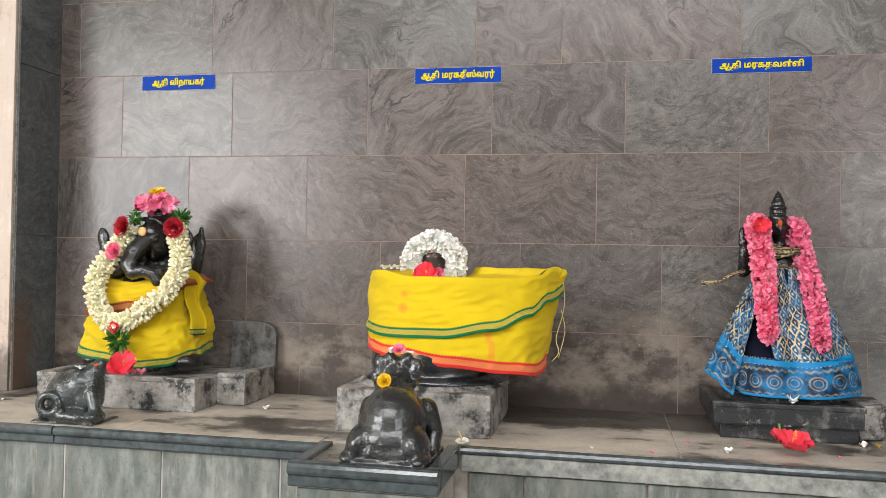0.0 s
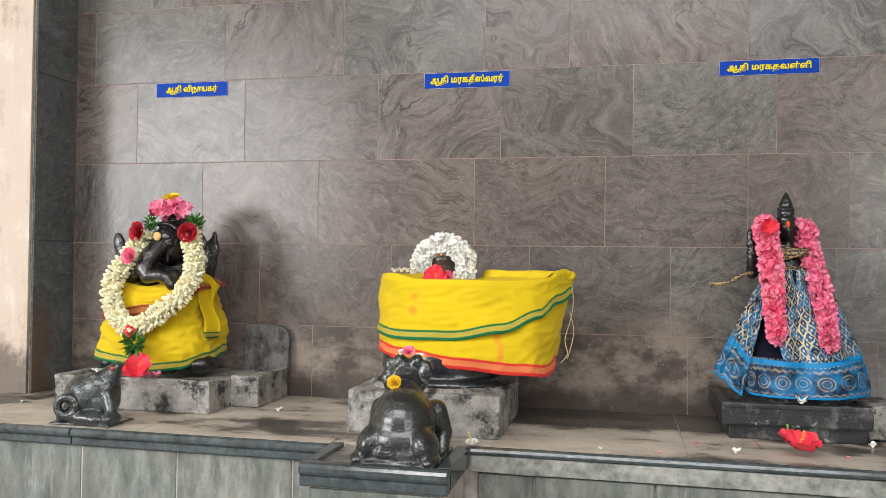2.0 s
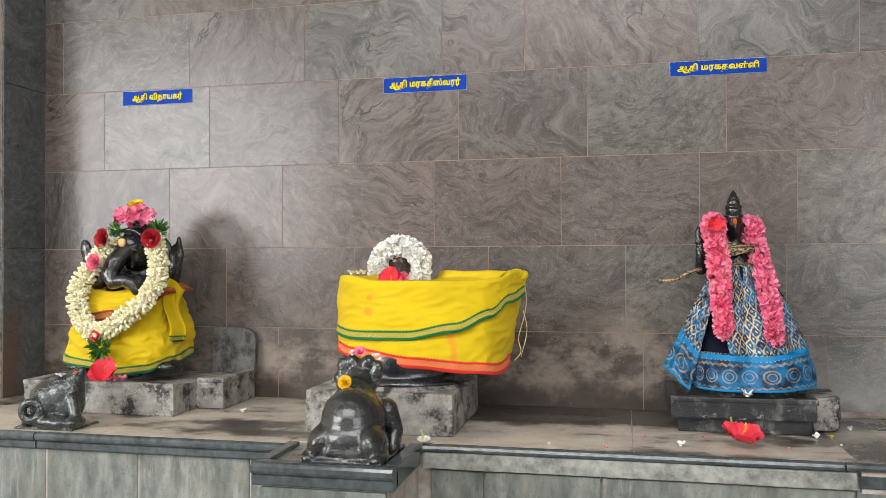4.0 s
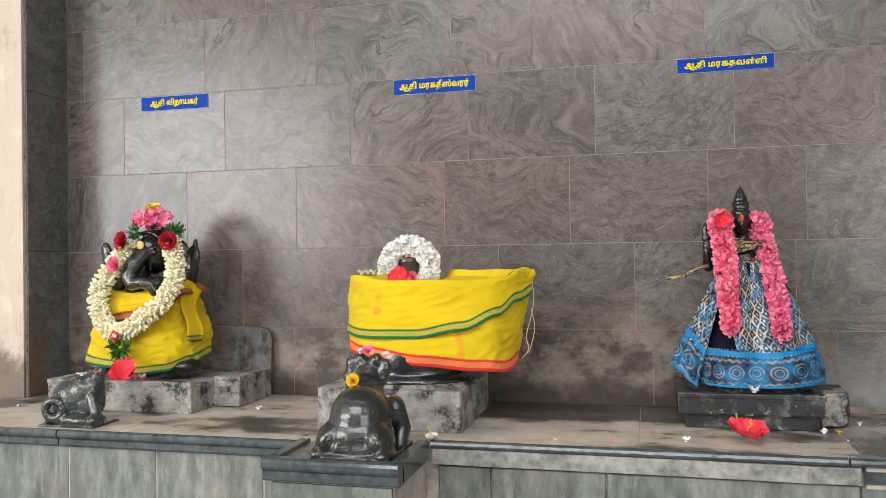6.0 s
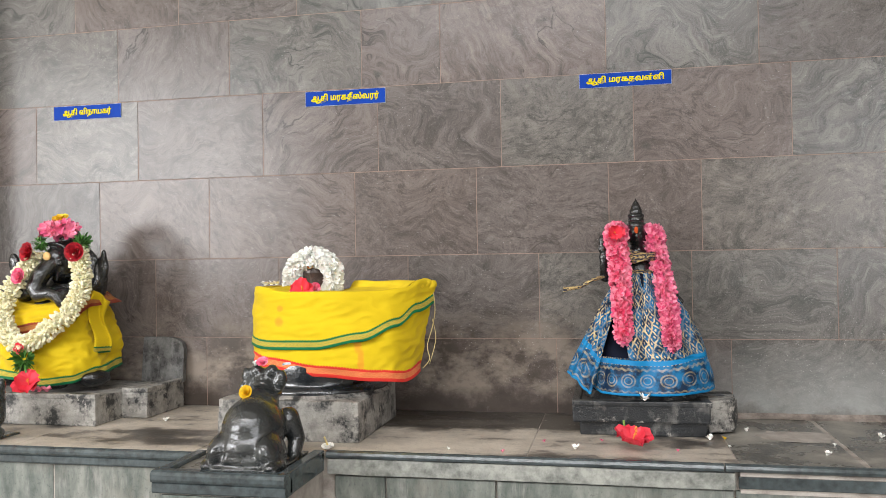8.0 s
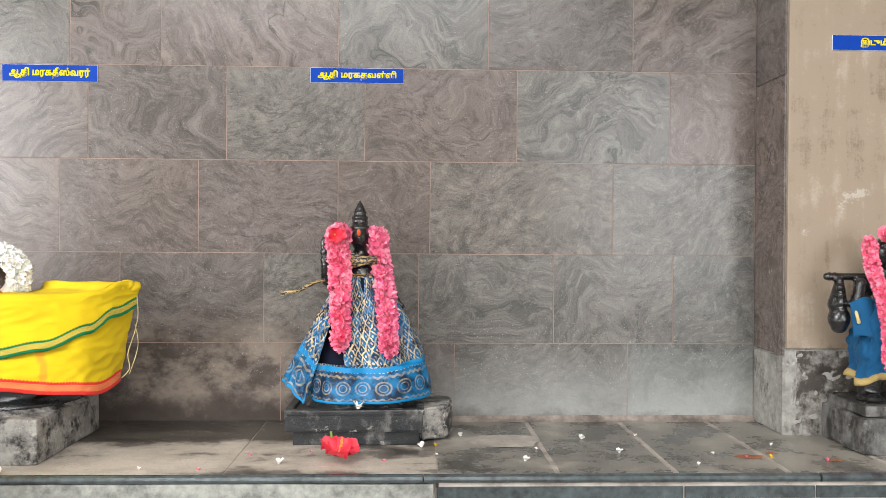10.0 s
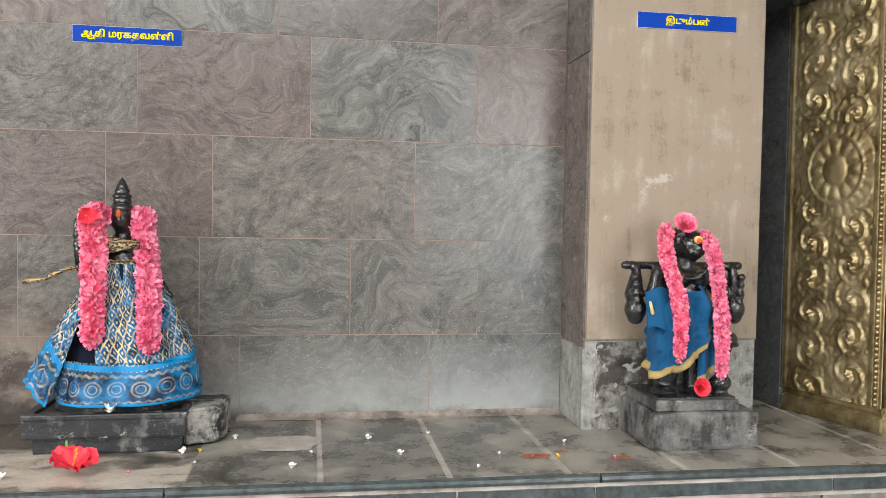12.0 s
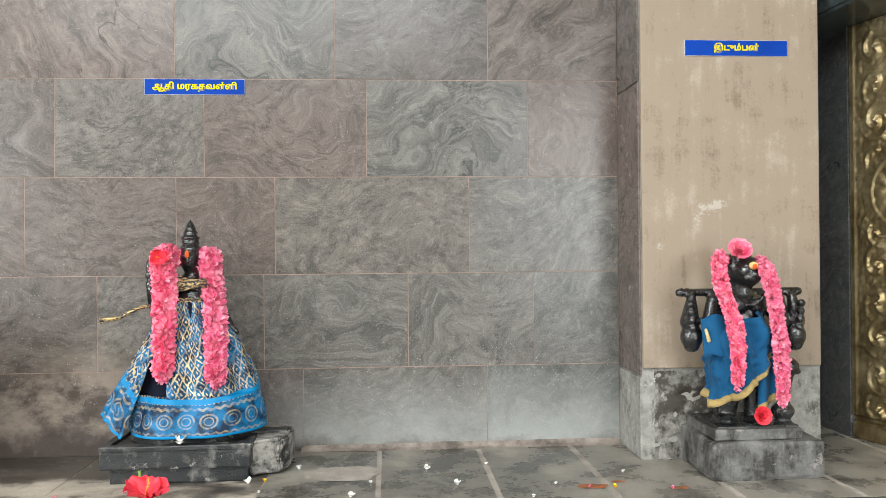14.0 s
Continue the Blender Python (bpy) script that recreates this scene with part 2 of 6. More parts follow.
def washed_top(name):
    """Dusty stone paving with wet, dark washed patches drawn out along the wall and dried splashes."""
    g = Graph(name)
    p = g.place()
    wash = g.noise(g.stretch(p, (1.0, 1.9, 1.0), (0, 0, 0), (0.4, 0.75, 0.0)), 2.8, 8.0, 0.62)
    blot = g.noise(p, 12.0, 8.0, 0.72)
    grain = g.noise(p, 190.0, 4.0, 0.7)
    f = g.math("ADD", g.math("MULTIPLY", wash, 0.7), g.math("MULTIPLY", blot, 0.3))
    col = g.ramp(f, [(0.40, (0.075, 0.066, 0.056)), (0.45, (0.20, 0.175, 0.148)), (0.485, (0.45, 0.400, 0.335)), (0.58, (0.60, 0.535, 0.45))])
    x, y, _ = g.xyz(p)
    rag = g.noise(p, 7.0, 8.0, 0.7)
    # A ragged darker band towards the wall, over the middle stretch.
    dark_band = g.math("MULTIPLY", g.band(g.math("MULTIPLY_ADD", rag, 0.24, y), 2.54, 2.59), g.math("MULTIPLY", g.band(g.math("MULTIPLY_ADD", rag, 0.2, x), -0.30, -0.22), g.band(x, 0.75, 0.66)))
    col = g.mix(g.math("MULTIPLY", dark_band, 0.88), col, (0.050, 0.042, 0.034))
    fleck = g.band(g.noise(p, 46.0, 6.0, 0.75), 0.60, 0.66)
    col = g.mix(g.math("MULTIPLY", fleck, 0.5), col, (0.52, 0.48, 0.42))
    col = g.mix(g.math("MULTIPLY", g.band(grain, 0.46, 0.30), 0.5), col, (0.08, 0.07, 0.06))
    ro = g.math("MULTIPLY_ADD", g.band(f, 0.42, 0.52), 0.35, 0.30)
    return g.done(col, ro, g.math("ADD", blot, g.math("MULTIPLY", grain, 0.5)), 0.0018)


def limed_front(name):
    """Dark green-grey granite, water-streaked, with earth stains and faint lime runs."""
    g = Graph(name)
    p = g.place()
    r = g.chance()
    base = g.noise(g.stretch(p, (1.0, 1.0, 0.35), (0, 0, 0.2)), 22.0, 7.0, 0.66)
    fine = g.noise(p, 120.0, 4.0, 0.7)
    col = g.ramp(base, [(0.34, (0.085, 0.102, 0.093)), (0.52, (0.172, 0.190, 0.174)), (0.68, (0.26, 0.275, 0.250))])
    col = g.mix(1.0, col, g.ramp(r, [(0.0, (0.85, 0.88, 0.86)), (1.0, (1.12, 1.08, 1.04))]), "MULTIPLY")
    col = g.mix(g.math("MULTIPLY", g.band(fine, 0.44, 0.30), 0.5), col, (0.05, 0.06, 0.055))
    earth = g.noise(g.stretch(p, (1.6, 1.0, 0.9), (0, 0, 0), (2.0, 0, 1.0)), 4.5, 7.0, 0.7)
    col = g.mix(g.math("MULTIPLY", g.band(earth, 0.50, 0.62), 0.38), col, (0.21, 0.185, 0.150))
    run = g.noise(g.stretch(p, (12.0, 10.0, 1.2)), 2.0, 9.0, 0.75)
    blot = g.noise(p, 5.0, 6.0, 0.7)
    m = g.math("MULTIPLY", g.band(run, 0.53, 0.62), g.band(blot, 0.48, 0.58))
    col = g.mix(g.math("MULTIPLY", m, 0.50), col, (0.38, 0.375, 0.345))
    return g.done(col, g.math("MULTIPLY_ADD", m, 0.3, 0.40), base, 0.0008)


def zari(name):
    """Crumpled navy and gold woven silk."""
    g = Graph(name)
    p = g.place()
    n = g.noise(g.stretch(p, (1.0, 1.0, 1.8)), 48.0, 5.0, 0.7)
    t = g.math("SINE", g.math("MULTIPLY_ADD", n, 26.0, g.math("MULTIPLY", g.xyz(p)[2], 620.0)))
    gold = g.math("MULTIPLY", g.band(t, -0.25, 0.15), g.band(n, 0.34, 0.46))
    col = g.mix(gold, (0.010, 0.014, 0.034), (0.50, 0.36, 0.15))
    return g.done(col, 0.42, g.math("ADD", n, g.math("MULTIPLY", gold, 0.5)), 0.0018, g.math("MULTIPLY", gold, 0.4))


def streaked(name, dark, mid, light):
    """Painted plaster with rain and soot runs, scuffs and chips."""
    g = Graph(name)
    p = g.place()
    runs = g.noise(g.stretch(p, (14.0, 14.0, 1.3)), 2.2, 6.0, 0.65)
    blot = g.noise(p, 6.0, 7.0, 0.68)
    grain = g.noise(p, 150.0, 4.0, 0.7)
    f = g.math("ADD", g.math("ADD", g.math("MULTIPLY", runs, 0.32), g.math("MULTIPLY", blot, 0.53)), g.math("MULTIPLY", grain, 0.15))
    col = g.ramp(f, [(0.38, dark), (0.47, mid), (0.53, mid), (0.62, light)])
    chip = g.band(g.noise(g.stretch(p, (1.0, 1.0, 1.0), (0, 0, 0), (3.0, 1.0, 2.0)), 9.0, 6.0, 0.7), 0.68, 0.72)
    col = g.mix(g.math("MULTIPLY", chip, 0.6), col, (0.55, 0.51, 0.45))
    damp = g.band(g.math("MULTIPLY_ADD", g.noise(p, 9.0, 8.0, 0.74), -0.55, g.xyz(p)[2]), 0.86, 0.72)
    col = g.mix(g.math("MULTIPLY", damp, 0.8), col, (0.075, 0.058, 0.044))
    return g.done(col, 0.6, g.math("ADD", blot, g.math("MULTIPLY", grain, 0.6)), 0.0012)


def plain(name, colour, rough=0.5, vary=0.25, scale=60.0, metal=0.0, bump=0.0006, **more):
    g = Graph(name)
    p = g.place()
    n = g.noise(p, scale, 4.0, 0.6)
    m = g.noise(p, scale * 0.2, 3.0, 0.6)
    f = g.math("ADD", g.math("MULTIPLY", n, 0.5), g.math("MULTIPLY", m, 0.5))
    low = tuple(c * (1 - vary) for c in colour)
    high = tuple(min(1.0, c * (1 + vary)) for c in colour)
    return g.done(g.ramp(f, [(0.36, low), (0.64, high)]), rough, n, bump, metal, **more)


def petal_stuff(name, deep, pale, rough=0.55):
    g = Graph(name)
    r = g.node("NewGeometry").outputs["Random Per Island"]
    n = g.noise(g.place(), 160.0, 2.0)
    col = g.ramp(g.math("ADD", g.math("MULTIPLY", r, 0.7), g.math("MULTIPLY", n, 0.3)), [(0.15, deep), (0.8, pale)])
    return g.done(col, rough, n, 0.0004, Subsurface_Weight=0.15, Subsurface_Radius=(0.004, 0.003, 0.003))


def cloth(name, ground, border, gold, width, teeth, worn=(0.6, 0.28, 0.02), spots=()):
    """Cotton with a woven border along its lower hem; UV in metres, v upward from the hem."""
    g = Graph(name)
    uv = g.node("UVMap").outputs[0]
    u, v, _ = g.xyz(uv)
    p = g.place()
    slub = g.noise(g.stretch(uv, (1.0, 14.0, 1.0)), 60.0, 3.0)
    weave = g.math("MULTIPLY", g.math("SINE", g.math("MULTIPLY", u, 4200.0)), g.math("SINE", g.math("MULTIPLY", v, 4200.0)))
    big = g.noise(p, 7.0, 3.0)
    col = g.ramp(big, [(0.3, tuple(c * 0.86 for c in ground)), (0.7, ground)])
    col = g.mix(g.math("MULTIPLY", g.band(slub, 0.5, 0.75), 0.18), col, tuple(c * 0.6 for c in ground))
    stain = g.band(g.noise(g.stretch(p, (1.0, 1.0, 0.6)), 6.0, 2.0), 0.66, 0.76)
    col = g.mix(g.math("MULTIPLY", stain, 0.55), col, worn)
    px, _, pz = g.xyz(p)
    for sx, sz, rx, rz in spots:
        dx, dz = g.math("DIVIDE", g.math("SUBTRACT", px, sx), rx), g.math("DIVIDE", g.math("SUBTRACT", pz, sz), rz)
        d = g.math("ADD", g.math("ADD", g.math("MULTIPLY", dx, dx), g.math("MULTIPLY", dz, dz)), g.math("MULTIPLY", g.noise(p, 60.0, 4.0), 1.2))
        col = g.mix(g.math("MULTIPLY", g.band(d, 1.9, 0.9), 0.6), col, (0.80, 0.25, 0.03))
    tri = g.math("PINGPONG", g.math("MULTIPLY", u, teeth), 0.5)
    top = g.math("MULTIPLY_ADD", tri, width * 0.22, width * 0.88)
    col = g.mix(g.math("LESS_THAN", v, top), col, border)
    inner = g.math("MULTIPLY", g.math("GREATER_THAN", v, width * 0.27), g.math("LESS_THAN", v, width * 0.74))
    cell = g.math("PINGPONG", g.math("MULTIPLY", u, teeth * 0.5), 0.5)
    leaf = g.math("ABSOLUTE", g.math("SUBTRACT", g.math("DIVIDE", v, width), 0.5))
    motif = g.math("GREATER_THAN", g.math("SINE", g.math("MULTIPLY", g.math("ADD", leaf, cell), 26.0)), -0.1)
    col = g.mix(g.math("MULTIPLY", inner, g.math("MULTIPLY_ADD", motif, 0.50, 0.38)), col, gold)
    return g.done(col, 0.78, g.math("ADD", slub, g.math("MULTIPLY", weave, 0.15)), 0.0007, Sheen_Weight=0.08, strength=0.5, Specular_IOR_Level=0.2)


def brocade(name):
    """Blue silk with gold lattice; a stripe and a row of medallions along the hem; UV in metres."""
    g = Graph(name)
    uv = g.node("UVMap").outputs[0]
    u, v, _ = g.xyz(uv)
    p = g.place()
    wob = g.math("MULTIPLY", g.noise(uv, 40.0, 2.0), 0.02)
    a = g.math("SINE", g.math("MULTIPLY", g.math("ADD", g.math("ADD", u, wob), g.math("MULTIPLY", v, 0.55)), 150.0))
    b = g.math("SINE", g.math("MULTIPLY", g.math("SUBTRACT", g.math("ADD", u, wob), g.math("MULTIPLY", v, 0.55)), 150.0))
    lattice = g.math("MAXIMUM", g.band(g.math("ABSOLUTE", a), 0.42, 0.22), g.band(g.math("ABSOLUTE", b), 0.42, 0.22))
    heart = g.band(g.math("MULTIPLY", g.math("ABSOLUTE", a), g.math("ABSOLUTE", b)), 0.86, 0.94)
    gold = g.math("MAXIMUM", lattice, heart)
    cu = g.math("SUBTRACT", g.math("FRACT", g.math("MULTIPLY", u, 20.0)), 0.5)
    cv = g.math("MULTIPLY", g.math("SUBTRACT", v, 0.042), 20.0)
    rad = g.math("SQRT", g.math("ADD", g.math("MULTIPLY", cu, cu), g.math("MULTIPLY", cv, cv)))
    ring = g.band(g.math("ABSOLUTE", g.math("SUBTRACT", rad, 0.36)), 0.06, 0.025)
    ring = g.math("MAXIMUM", ring, g.band(g.math("ABSOLUTE", g.math("SUBTRACT", rad, 0.20)), 0.04, 0.015))
    wave = g.math("MULTIPLY_ADD", g.math("SINE", g.math("MULTIPLY", u, 330.0)), 0.002, 0.010)
    ring = g.math("MAXIMUM", ring, g.band(g.math("ABSOLUTE", g.math("SUBTRACT", v, wave)), 0.0035, 0.0018))
    wave2 = g.math("MULTIPLY_ADD", g.math("SINE", g.math("MULTIPLY", u, 330.0)), 0.002, 0.074)
    ring = g.math("MAXIMUM", ring, g.band(g.math("ABSOLUTE", g.math("SUBTRACT", v, wave2)), 0.0045, 0.0025))
    hem = g.math("LESS_THAN", v, 0.085)
    gold = g.mix(hem, gold, g.math("MULTIPLY", ring, 0.45))
    broken = g.band(g.noise(p, 34.0, 6.0, 0.72), 0.42, 0.58)
    gold = g.math("MULTIPLY", gold, g.math("MULTIPLY_ADD", broken, 0.75, 0.16))
    stripe = g.math("MULTIPLY", g.math("GREATER_THAN", v, 0.087), g.math("LESS_THAN", v, 0.101))
    edge = g.math("LESS_THAN", v, 0.006)
    blue = g.ramp(g.noise(p, 22.0, 4.0, 0.65), [(0.40, (0.002, 0.018, 0.052)), (0.60, (0.005, 0.150, 0.340))])
    col = g.mix(gold, blue, (0.66, 0.52, 0.27))
    flat = g.math("MAXIMUM", stripe, edge)
    col = g.mix(flat, col, (0.004, 0.21, 0.47))
    metal = g.math("MULTIPLY", g.math("MULTIPLY", gold, g.math("SUBTRACT", 1.0, flat)), 0.5)
    thread = g.noise(g.stretch(uv, (12.0, 1.0, 1.0)), 90.0, 2.0)
    return g.done(col, 0.45, g.math("ADD", g.math("MULTIPLY", gold, 0.6), thread), 0.0007, metal, Specular_IOR_Level=0.25)


# ---- materials ----
TAUPE = ((0.054, 0.048, 0.044), (0.152, 0.130, 0.119), (0.240, 0.212, 0.196))
GREEN = ((0.044, 0.052, 0.047), (0.150, 0.144, 0.134), (0.268, 0.264, 0.246))
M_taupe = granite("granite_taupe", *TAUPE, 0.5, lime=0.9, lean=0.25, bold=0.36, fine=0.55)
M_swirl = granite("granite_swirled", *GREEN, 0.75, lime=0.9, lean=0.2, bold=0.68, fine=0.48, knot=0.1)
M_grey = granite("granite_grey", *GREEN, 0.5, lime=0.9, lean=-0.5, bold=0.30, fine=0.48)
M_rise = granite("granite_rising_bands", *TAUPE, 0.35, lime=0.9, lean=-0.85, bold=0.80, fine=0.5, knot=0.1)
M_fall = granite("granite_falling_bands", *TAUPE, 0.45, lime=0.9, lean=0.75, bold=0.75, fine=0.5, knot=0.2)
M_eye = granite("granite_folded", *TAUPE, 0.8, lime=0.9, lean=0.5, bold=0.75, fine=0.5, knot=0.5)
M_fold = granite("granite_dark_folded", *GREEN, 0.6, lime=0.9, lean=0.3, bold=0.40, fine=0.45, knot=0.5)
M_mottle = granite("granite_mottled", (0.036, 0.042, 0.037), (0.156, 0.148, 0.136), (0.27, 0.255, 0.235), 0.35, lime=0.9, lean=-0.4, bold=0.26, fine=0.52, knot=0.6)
M_dark = granite("granite_dark", (0.036, 0.043, 0.046), (0.112, 0.125, 0.130), (0.25, 0.265, 0.265), 0.5, rough=0.3, lean=-0.5, bold=0.4, fine=0.45, grime=0.85)
M_front = limed_front("granite_limed")
M_cap = plain("granite_black", (0.058, 0.073, 0.076), 0.16, 0.5, 45.0, Specular_IOR_Level=0.75)
M_grout = plain("grout", (0.28, 0.195, 0.158), 0.9, 0.25, 40.0)
M_band = rough_stone("green_grey_render", (0.15, 0.158, 0.142), (0.275, 0.283, 0.256), (0.42, 0.425, 0.385), 0.9, 40.0, bump=0.007)
M_fillet = rough_stone("pink_mortar", (0.10, 0.082, 0.070), (0.24, 0.20, 0.172), (0.36, 0.31, 0.27), 0.9, 24.0)
M_mortar = rough_stone("mortar", (0.22, 0.19, 0.165), (0.40, 0.36, 0.32), (0.54, 0.50, 0.45), 0.9, 14.0)
M_cement = stained("cement", (0.33, 0.322, 0.295), (0.06, 0.058, 0.05), (0.50, 0.475, 0.44), -0.07, 0.85, 0.4, 2.0)
M_pedestal = stained("stained_cement", (0.36, 0.345, 0.315), (0.030, 0.031, 0.031), (0.52, 0.485, 0.44), -0.045, 0.75, 0.12)
M_dim = stained("dim_cement", (0.17, 0.168, 0.16), (0.035, 0.033, 0.03), (0.33, 0.30, 0.27), -0.02, 0.75, 0.4, 6.0)
M_black_ped = stained("oiled_cement", (0.13, 0.127, 0.118), (0.017, 0.019, 0.021), (0.36, 0.34, 0.31), 0.045, 0.6, 0.4, 3.0)
M_crumble = stained("crumbled_render", (0.30, 0.285, 0.26), (0.050, 0.042, 0.034), (0.46, 0.43, 0.39), 0.01, 0.9, 0.3, 9.0)
M_beige = streaked("beige_plaster", (0.20, 0.150, 0.102), (0.32, 0.252, 0.185), (0.42, 0.35, 0.275))
M_pale_plaster = streaked("pale_plaster", (0.40, 0.305, 0.240), (0.56, 0.455, 0.375), (0.66, 0.57, 0.49))
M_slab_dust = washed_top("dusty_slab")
M_slab_dark = rough_stone("dark_slab", (0.055, 0.052, 0.044), (0.185, 0.174, 0.15), (0.36, 0.335, 0.29), 0.30, 7.0, 0.2, 0.0012, (0.40, 0.49, 0.60))
M_wall = rough_stone("limewashed_wall", (0.42, 0.38, 0.33), (0.55, 0.51, 0.45), (0.62, 0.58, 0.52), 0.9, 2.0)
M_floor = rough_stone("hall_floor", (0.13, 0.12, 0.11), (0.22, 0.20, 0.18), (0.30, 0.28, 0.25), 0.6, 3.0)
M_pale = rough_stone("dried_lime", (0.34, 0.30, 0.26), (0.42, 0.38, 0.34), (0.50, 0.46, 0.42), 0.9, 30.0)


def oiled(name, colour, dusty, rough, bump=0.0042, coat=0.16):
    """Hand-cut black stone, wet with oil: pitted, with dusty patches between glossy ones."""
    g = Graph(name)
    p = g.place()
    n = g.noise(p, 75.0, 6.0, 0.68)
    m = g.noise(p, 16.0, 6.0, 0.66)
    pit = g.cells(p, 140.0)
    col = g.ramp(m, [(0.40, colour), (0.56, tuple(c * 1.6 for c in colour)), (0.70, dusty)])
    ro = g.math("MULTIPLY_ADD", g.band(m, 0.52, 0.72), 0.25, rough)
    return g.done(col, ro, g.math("ADD", n, g.math("MULTIPLY", pit, 0.6)), bump, strength=0.6, Specular_IOR_Level=0.6, Coat_Weight=0.65, Coat_Roughness=coat)


M_idol = oiled("oiled_black_stone", (0.0065, 0.007, 0.0075), (0.032, 0.033, 0.034), 0.18)
M_bull = oiled("oiled_grey_stone", (0.013, 0.0150, 0.0150), (0.045, 0.050, 0.046), 0.20, 0.0034, 0.12)
M_mouse = oiled("worn_grey_stone", (0.017, 0.022, 0.021), (0.050, 0.060, 0.056), 0.26)
M_base = oiled("smooth_black_stone", (0.010, 0.012, 0.014), (0.030, 0.034, 0.036), 0.22, 0.0014)
M_domestone = oiled("washed_brown_stone", (0.045, 0.030, 0.025), (0.12, 0.09, 0.075), 0.28)
M_jasmine = petal_stuff("jasmine", (0.78, 0.72, 0.44), (0.93, 0.90, 0.67))
M_white = petal_stuff("white_blossom", (0.88, 0.87, 0.80), (0.96, 0.955, 0.92))
M_pink = petal_stuff("pink_oleander", (0.82, 0.075, 0.20), (0.96, 0.36, 0.47))
M_palepink = petal_stuff("pale_pink_petals", (0.76, 0.11, 0.25), (0.95, 0.36, 0.48))
M_rose = petal_stuff("red_rose", (0.30, 0.006, 0.016), (0.60, 0.020, 0.035))
M_hibiscus = petal_stuff("red_hibiscus", (0.70, 0.018, 0.045), (0.90, 0.075, 0.11))
M_marigold = petal_stuff("yellow_blossom", (0.80, 0.46, 0.01), (0.90, 0.66, 0.03))
M_leaf = petal_stuff("green_leaf", (0.025, 0.10, 0.012), (0.09, 0.25, 0.04))
M_stem = plain("flower_stem", (0.16, 0.30, 0.05), 0.6)
M_stamen = plain("stamen", (0.80, 0.30, 0.05), 0.6)
M_powder = rough_stone("spilt_powder", (0.12, 0.09, 0.06), (0.36, 0.13, 0.05), (0.55, 0.16, 0.05), 0.9, 40.0)
M_vermilion = plain("vermilion", (0.70, 0.10, 0.015), 0.85)
M_sandal = plain("sandal_paste", (0.80, 0.50, 0.20), 0.85)
M_thread = plain("cotton_thread", (0.62, 0.50, 0.22), 0.9)
M_yellow = cloth("yellow_cotton_red_hem", (0.74, 0.525, 0.008), (0.68, 0.035, 0.025), (0.80, 0.30, 0.10), 0.036, 130.0, spots=((-0.325, 1.10, 0.010, 0.05), (-0.335, 1.16, 0.012, 0.03)))
M_yellow_g = cloth("yellow_cotton_green_hem", (0.74, 0.525, 0.008), (0.004, 0.14, 0.05), (0.66, 0.46, 0.05), 0.030, 130.0, spots=((-0.577, 1.223, 0.016, 0.016), (-0.573, 1.262, 0.012, 0.010)))
M_yellow_m = cloth("yellow_cotton_maroon_hem", (0.74, 0.505, 0.008), (0.25, 0.045, 0.020), (0.45, 0.20, 0.05), 0.036, 130.0)
M_yellow_plain = plain("yellow_cotton", (0.74, 0.525, 0.008), 0.8, 0.1, 30.0)
M_silk = brocade("blue_gold_brocade")
# Navy taken almost to black, so its colour holds the shade inside the skirt.
M_navy_gap = plain("navy_gap_shade", (0.003, 0.005, 0.016), 0.8, Specular_IOR_Level=0.2)
M_bluecloth = cloth("blue_cotton_gold_hem", (0.008, 0.090, 0.215), (0.36, 0.26, 0.10), (0.45, 0.34, 0.13), 0.022, 40.0, (0.012, 0.10, 0.25))
M_goldcloth = zari("navy_gold_silk")
M_signblue = plain("sign_blue", (0.002, 0.045, 0.34), 0.55, 0.2, 12.0, Specular_IOR_Level=0.12)
M_signedge = plain("sign_white_edge", (0.62, 0.68, 0.78), 0.35)
M_letter = plain("sign_yellow", (0.90, 0.74, 0.0), 0.7, 0.05, Specular_IOR_Level=0.1)
M_purple = plain("plain_purple", (0.13, 0.01, 0.22), 0.3)


def brass():
    g = Graph("embossed_brass")
    p = g.place()
    n = g.noise(p, 22.0, 5.0, 0.65)
    f = g.noise(p, 160.0, 3.0)
    col = g.ramp(n, [(0.35, (0.26, 0.190, 0.090)), (0.55, (0.44, 0.345, 0.180)), (0.72, (0.60, 0.50, 0.30))])
    dust = g.noise(p, 6.0, 5.0, 0.65)
    col = g.mix(g.math("MULTIPLY", g.band(dust, 0.45, 0.65), 0.35), col, (0.40, 0.34, 0.23))
    return g.done(col, g.math("MULTIPLY_ADD", n, 0.25, 0.36), f, 0.0006, g.math("MULTIPLY_ADD", g.band(dust, 0.45, 0.65), -0.35, 0.95))


M_brass = brass()


# ---- mesh helpers ----
def mesh_of(name, bm, material, smooth=False):
    me = bpy.data.meshes.new(name)
    bmesh.ops.recalc_face_normals(bm, faces=bm.faces)
    bm.to_mesh(me)
    bm.free()
    for m in material if isinstance(material, (list, tuple)) else [material]:
        me.materials.append(m)
    if smooth:
        me.polygons.foreach_set("use_smooth", [True] * len(me.polygons))
    return me


def part(name, bm, material, parent=None, label="", smooth=False):
    ob = new(name, mesh_of(name, bm, material, smooth))
    if parent is not None:
        ob.parent = parent
    if label:
        ob["label"] = label
    return ob


def root(name, label, category, at=(0, 0, 0), group="", kind=""):
    ob = new(name)
    ob.empty_display_size = 0.05
    return tagged(ob, label, category, group, kind)


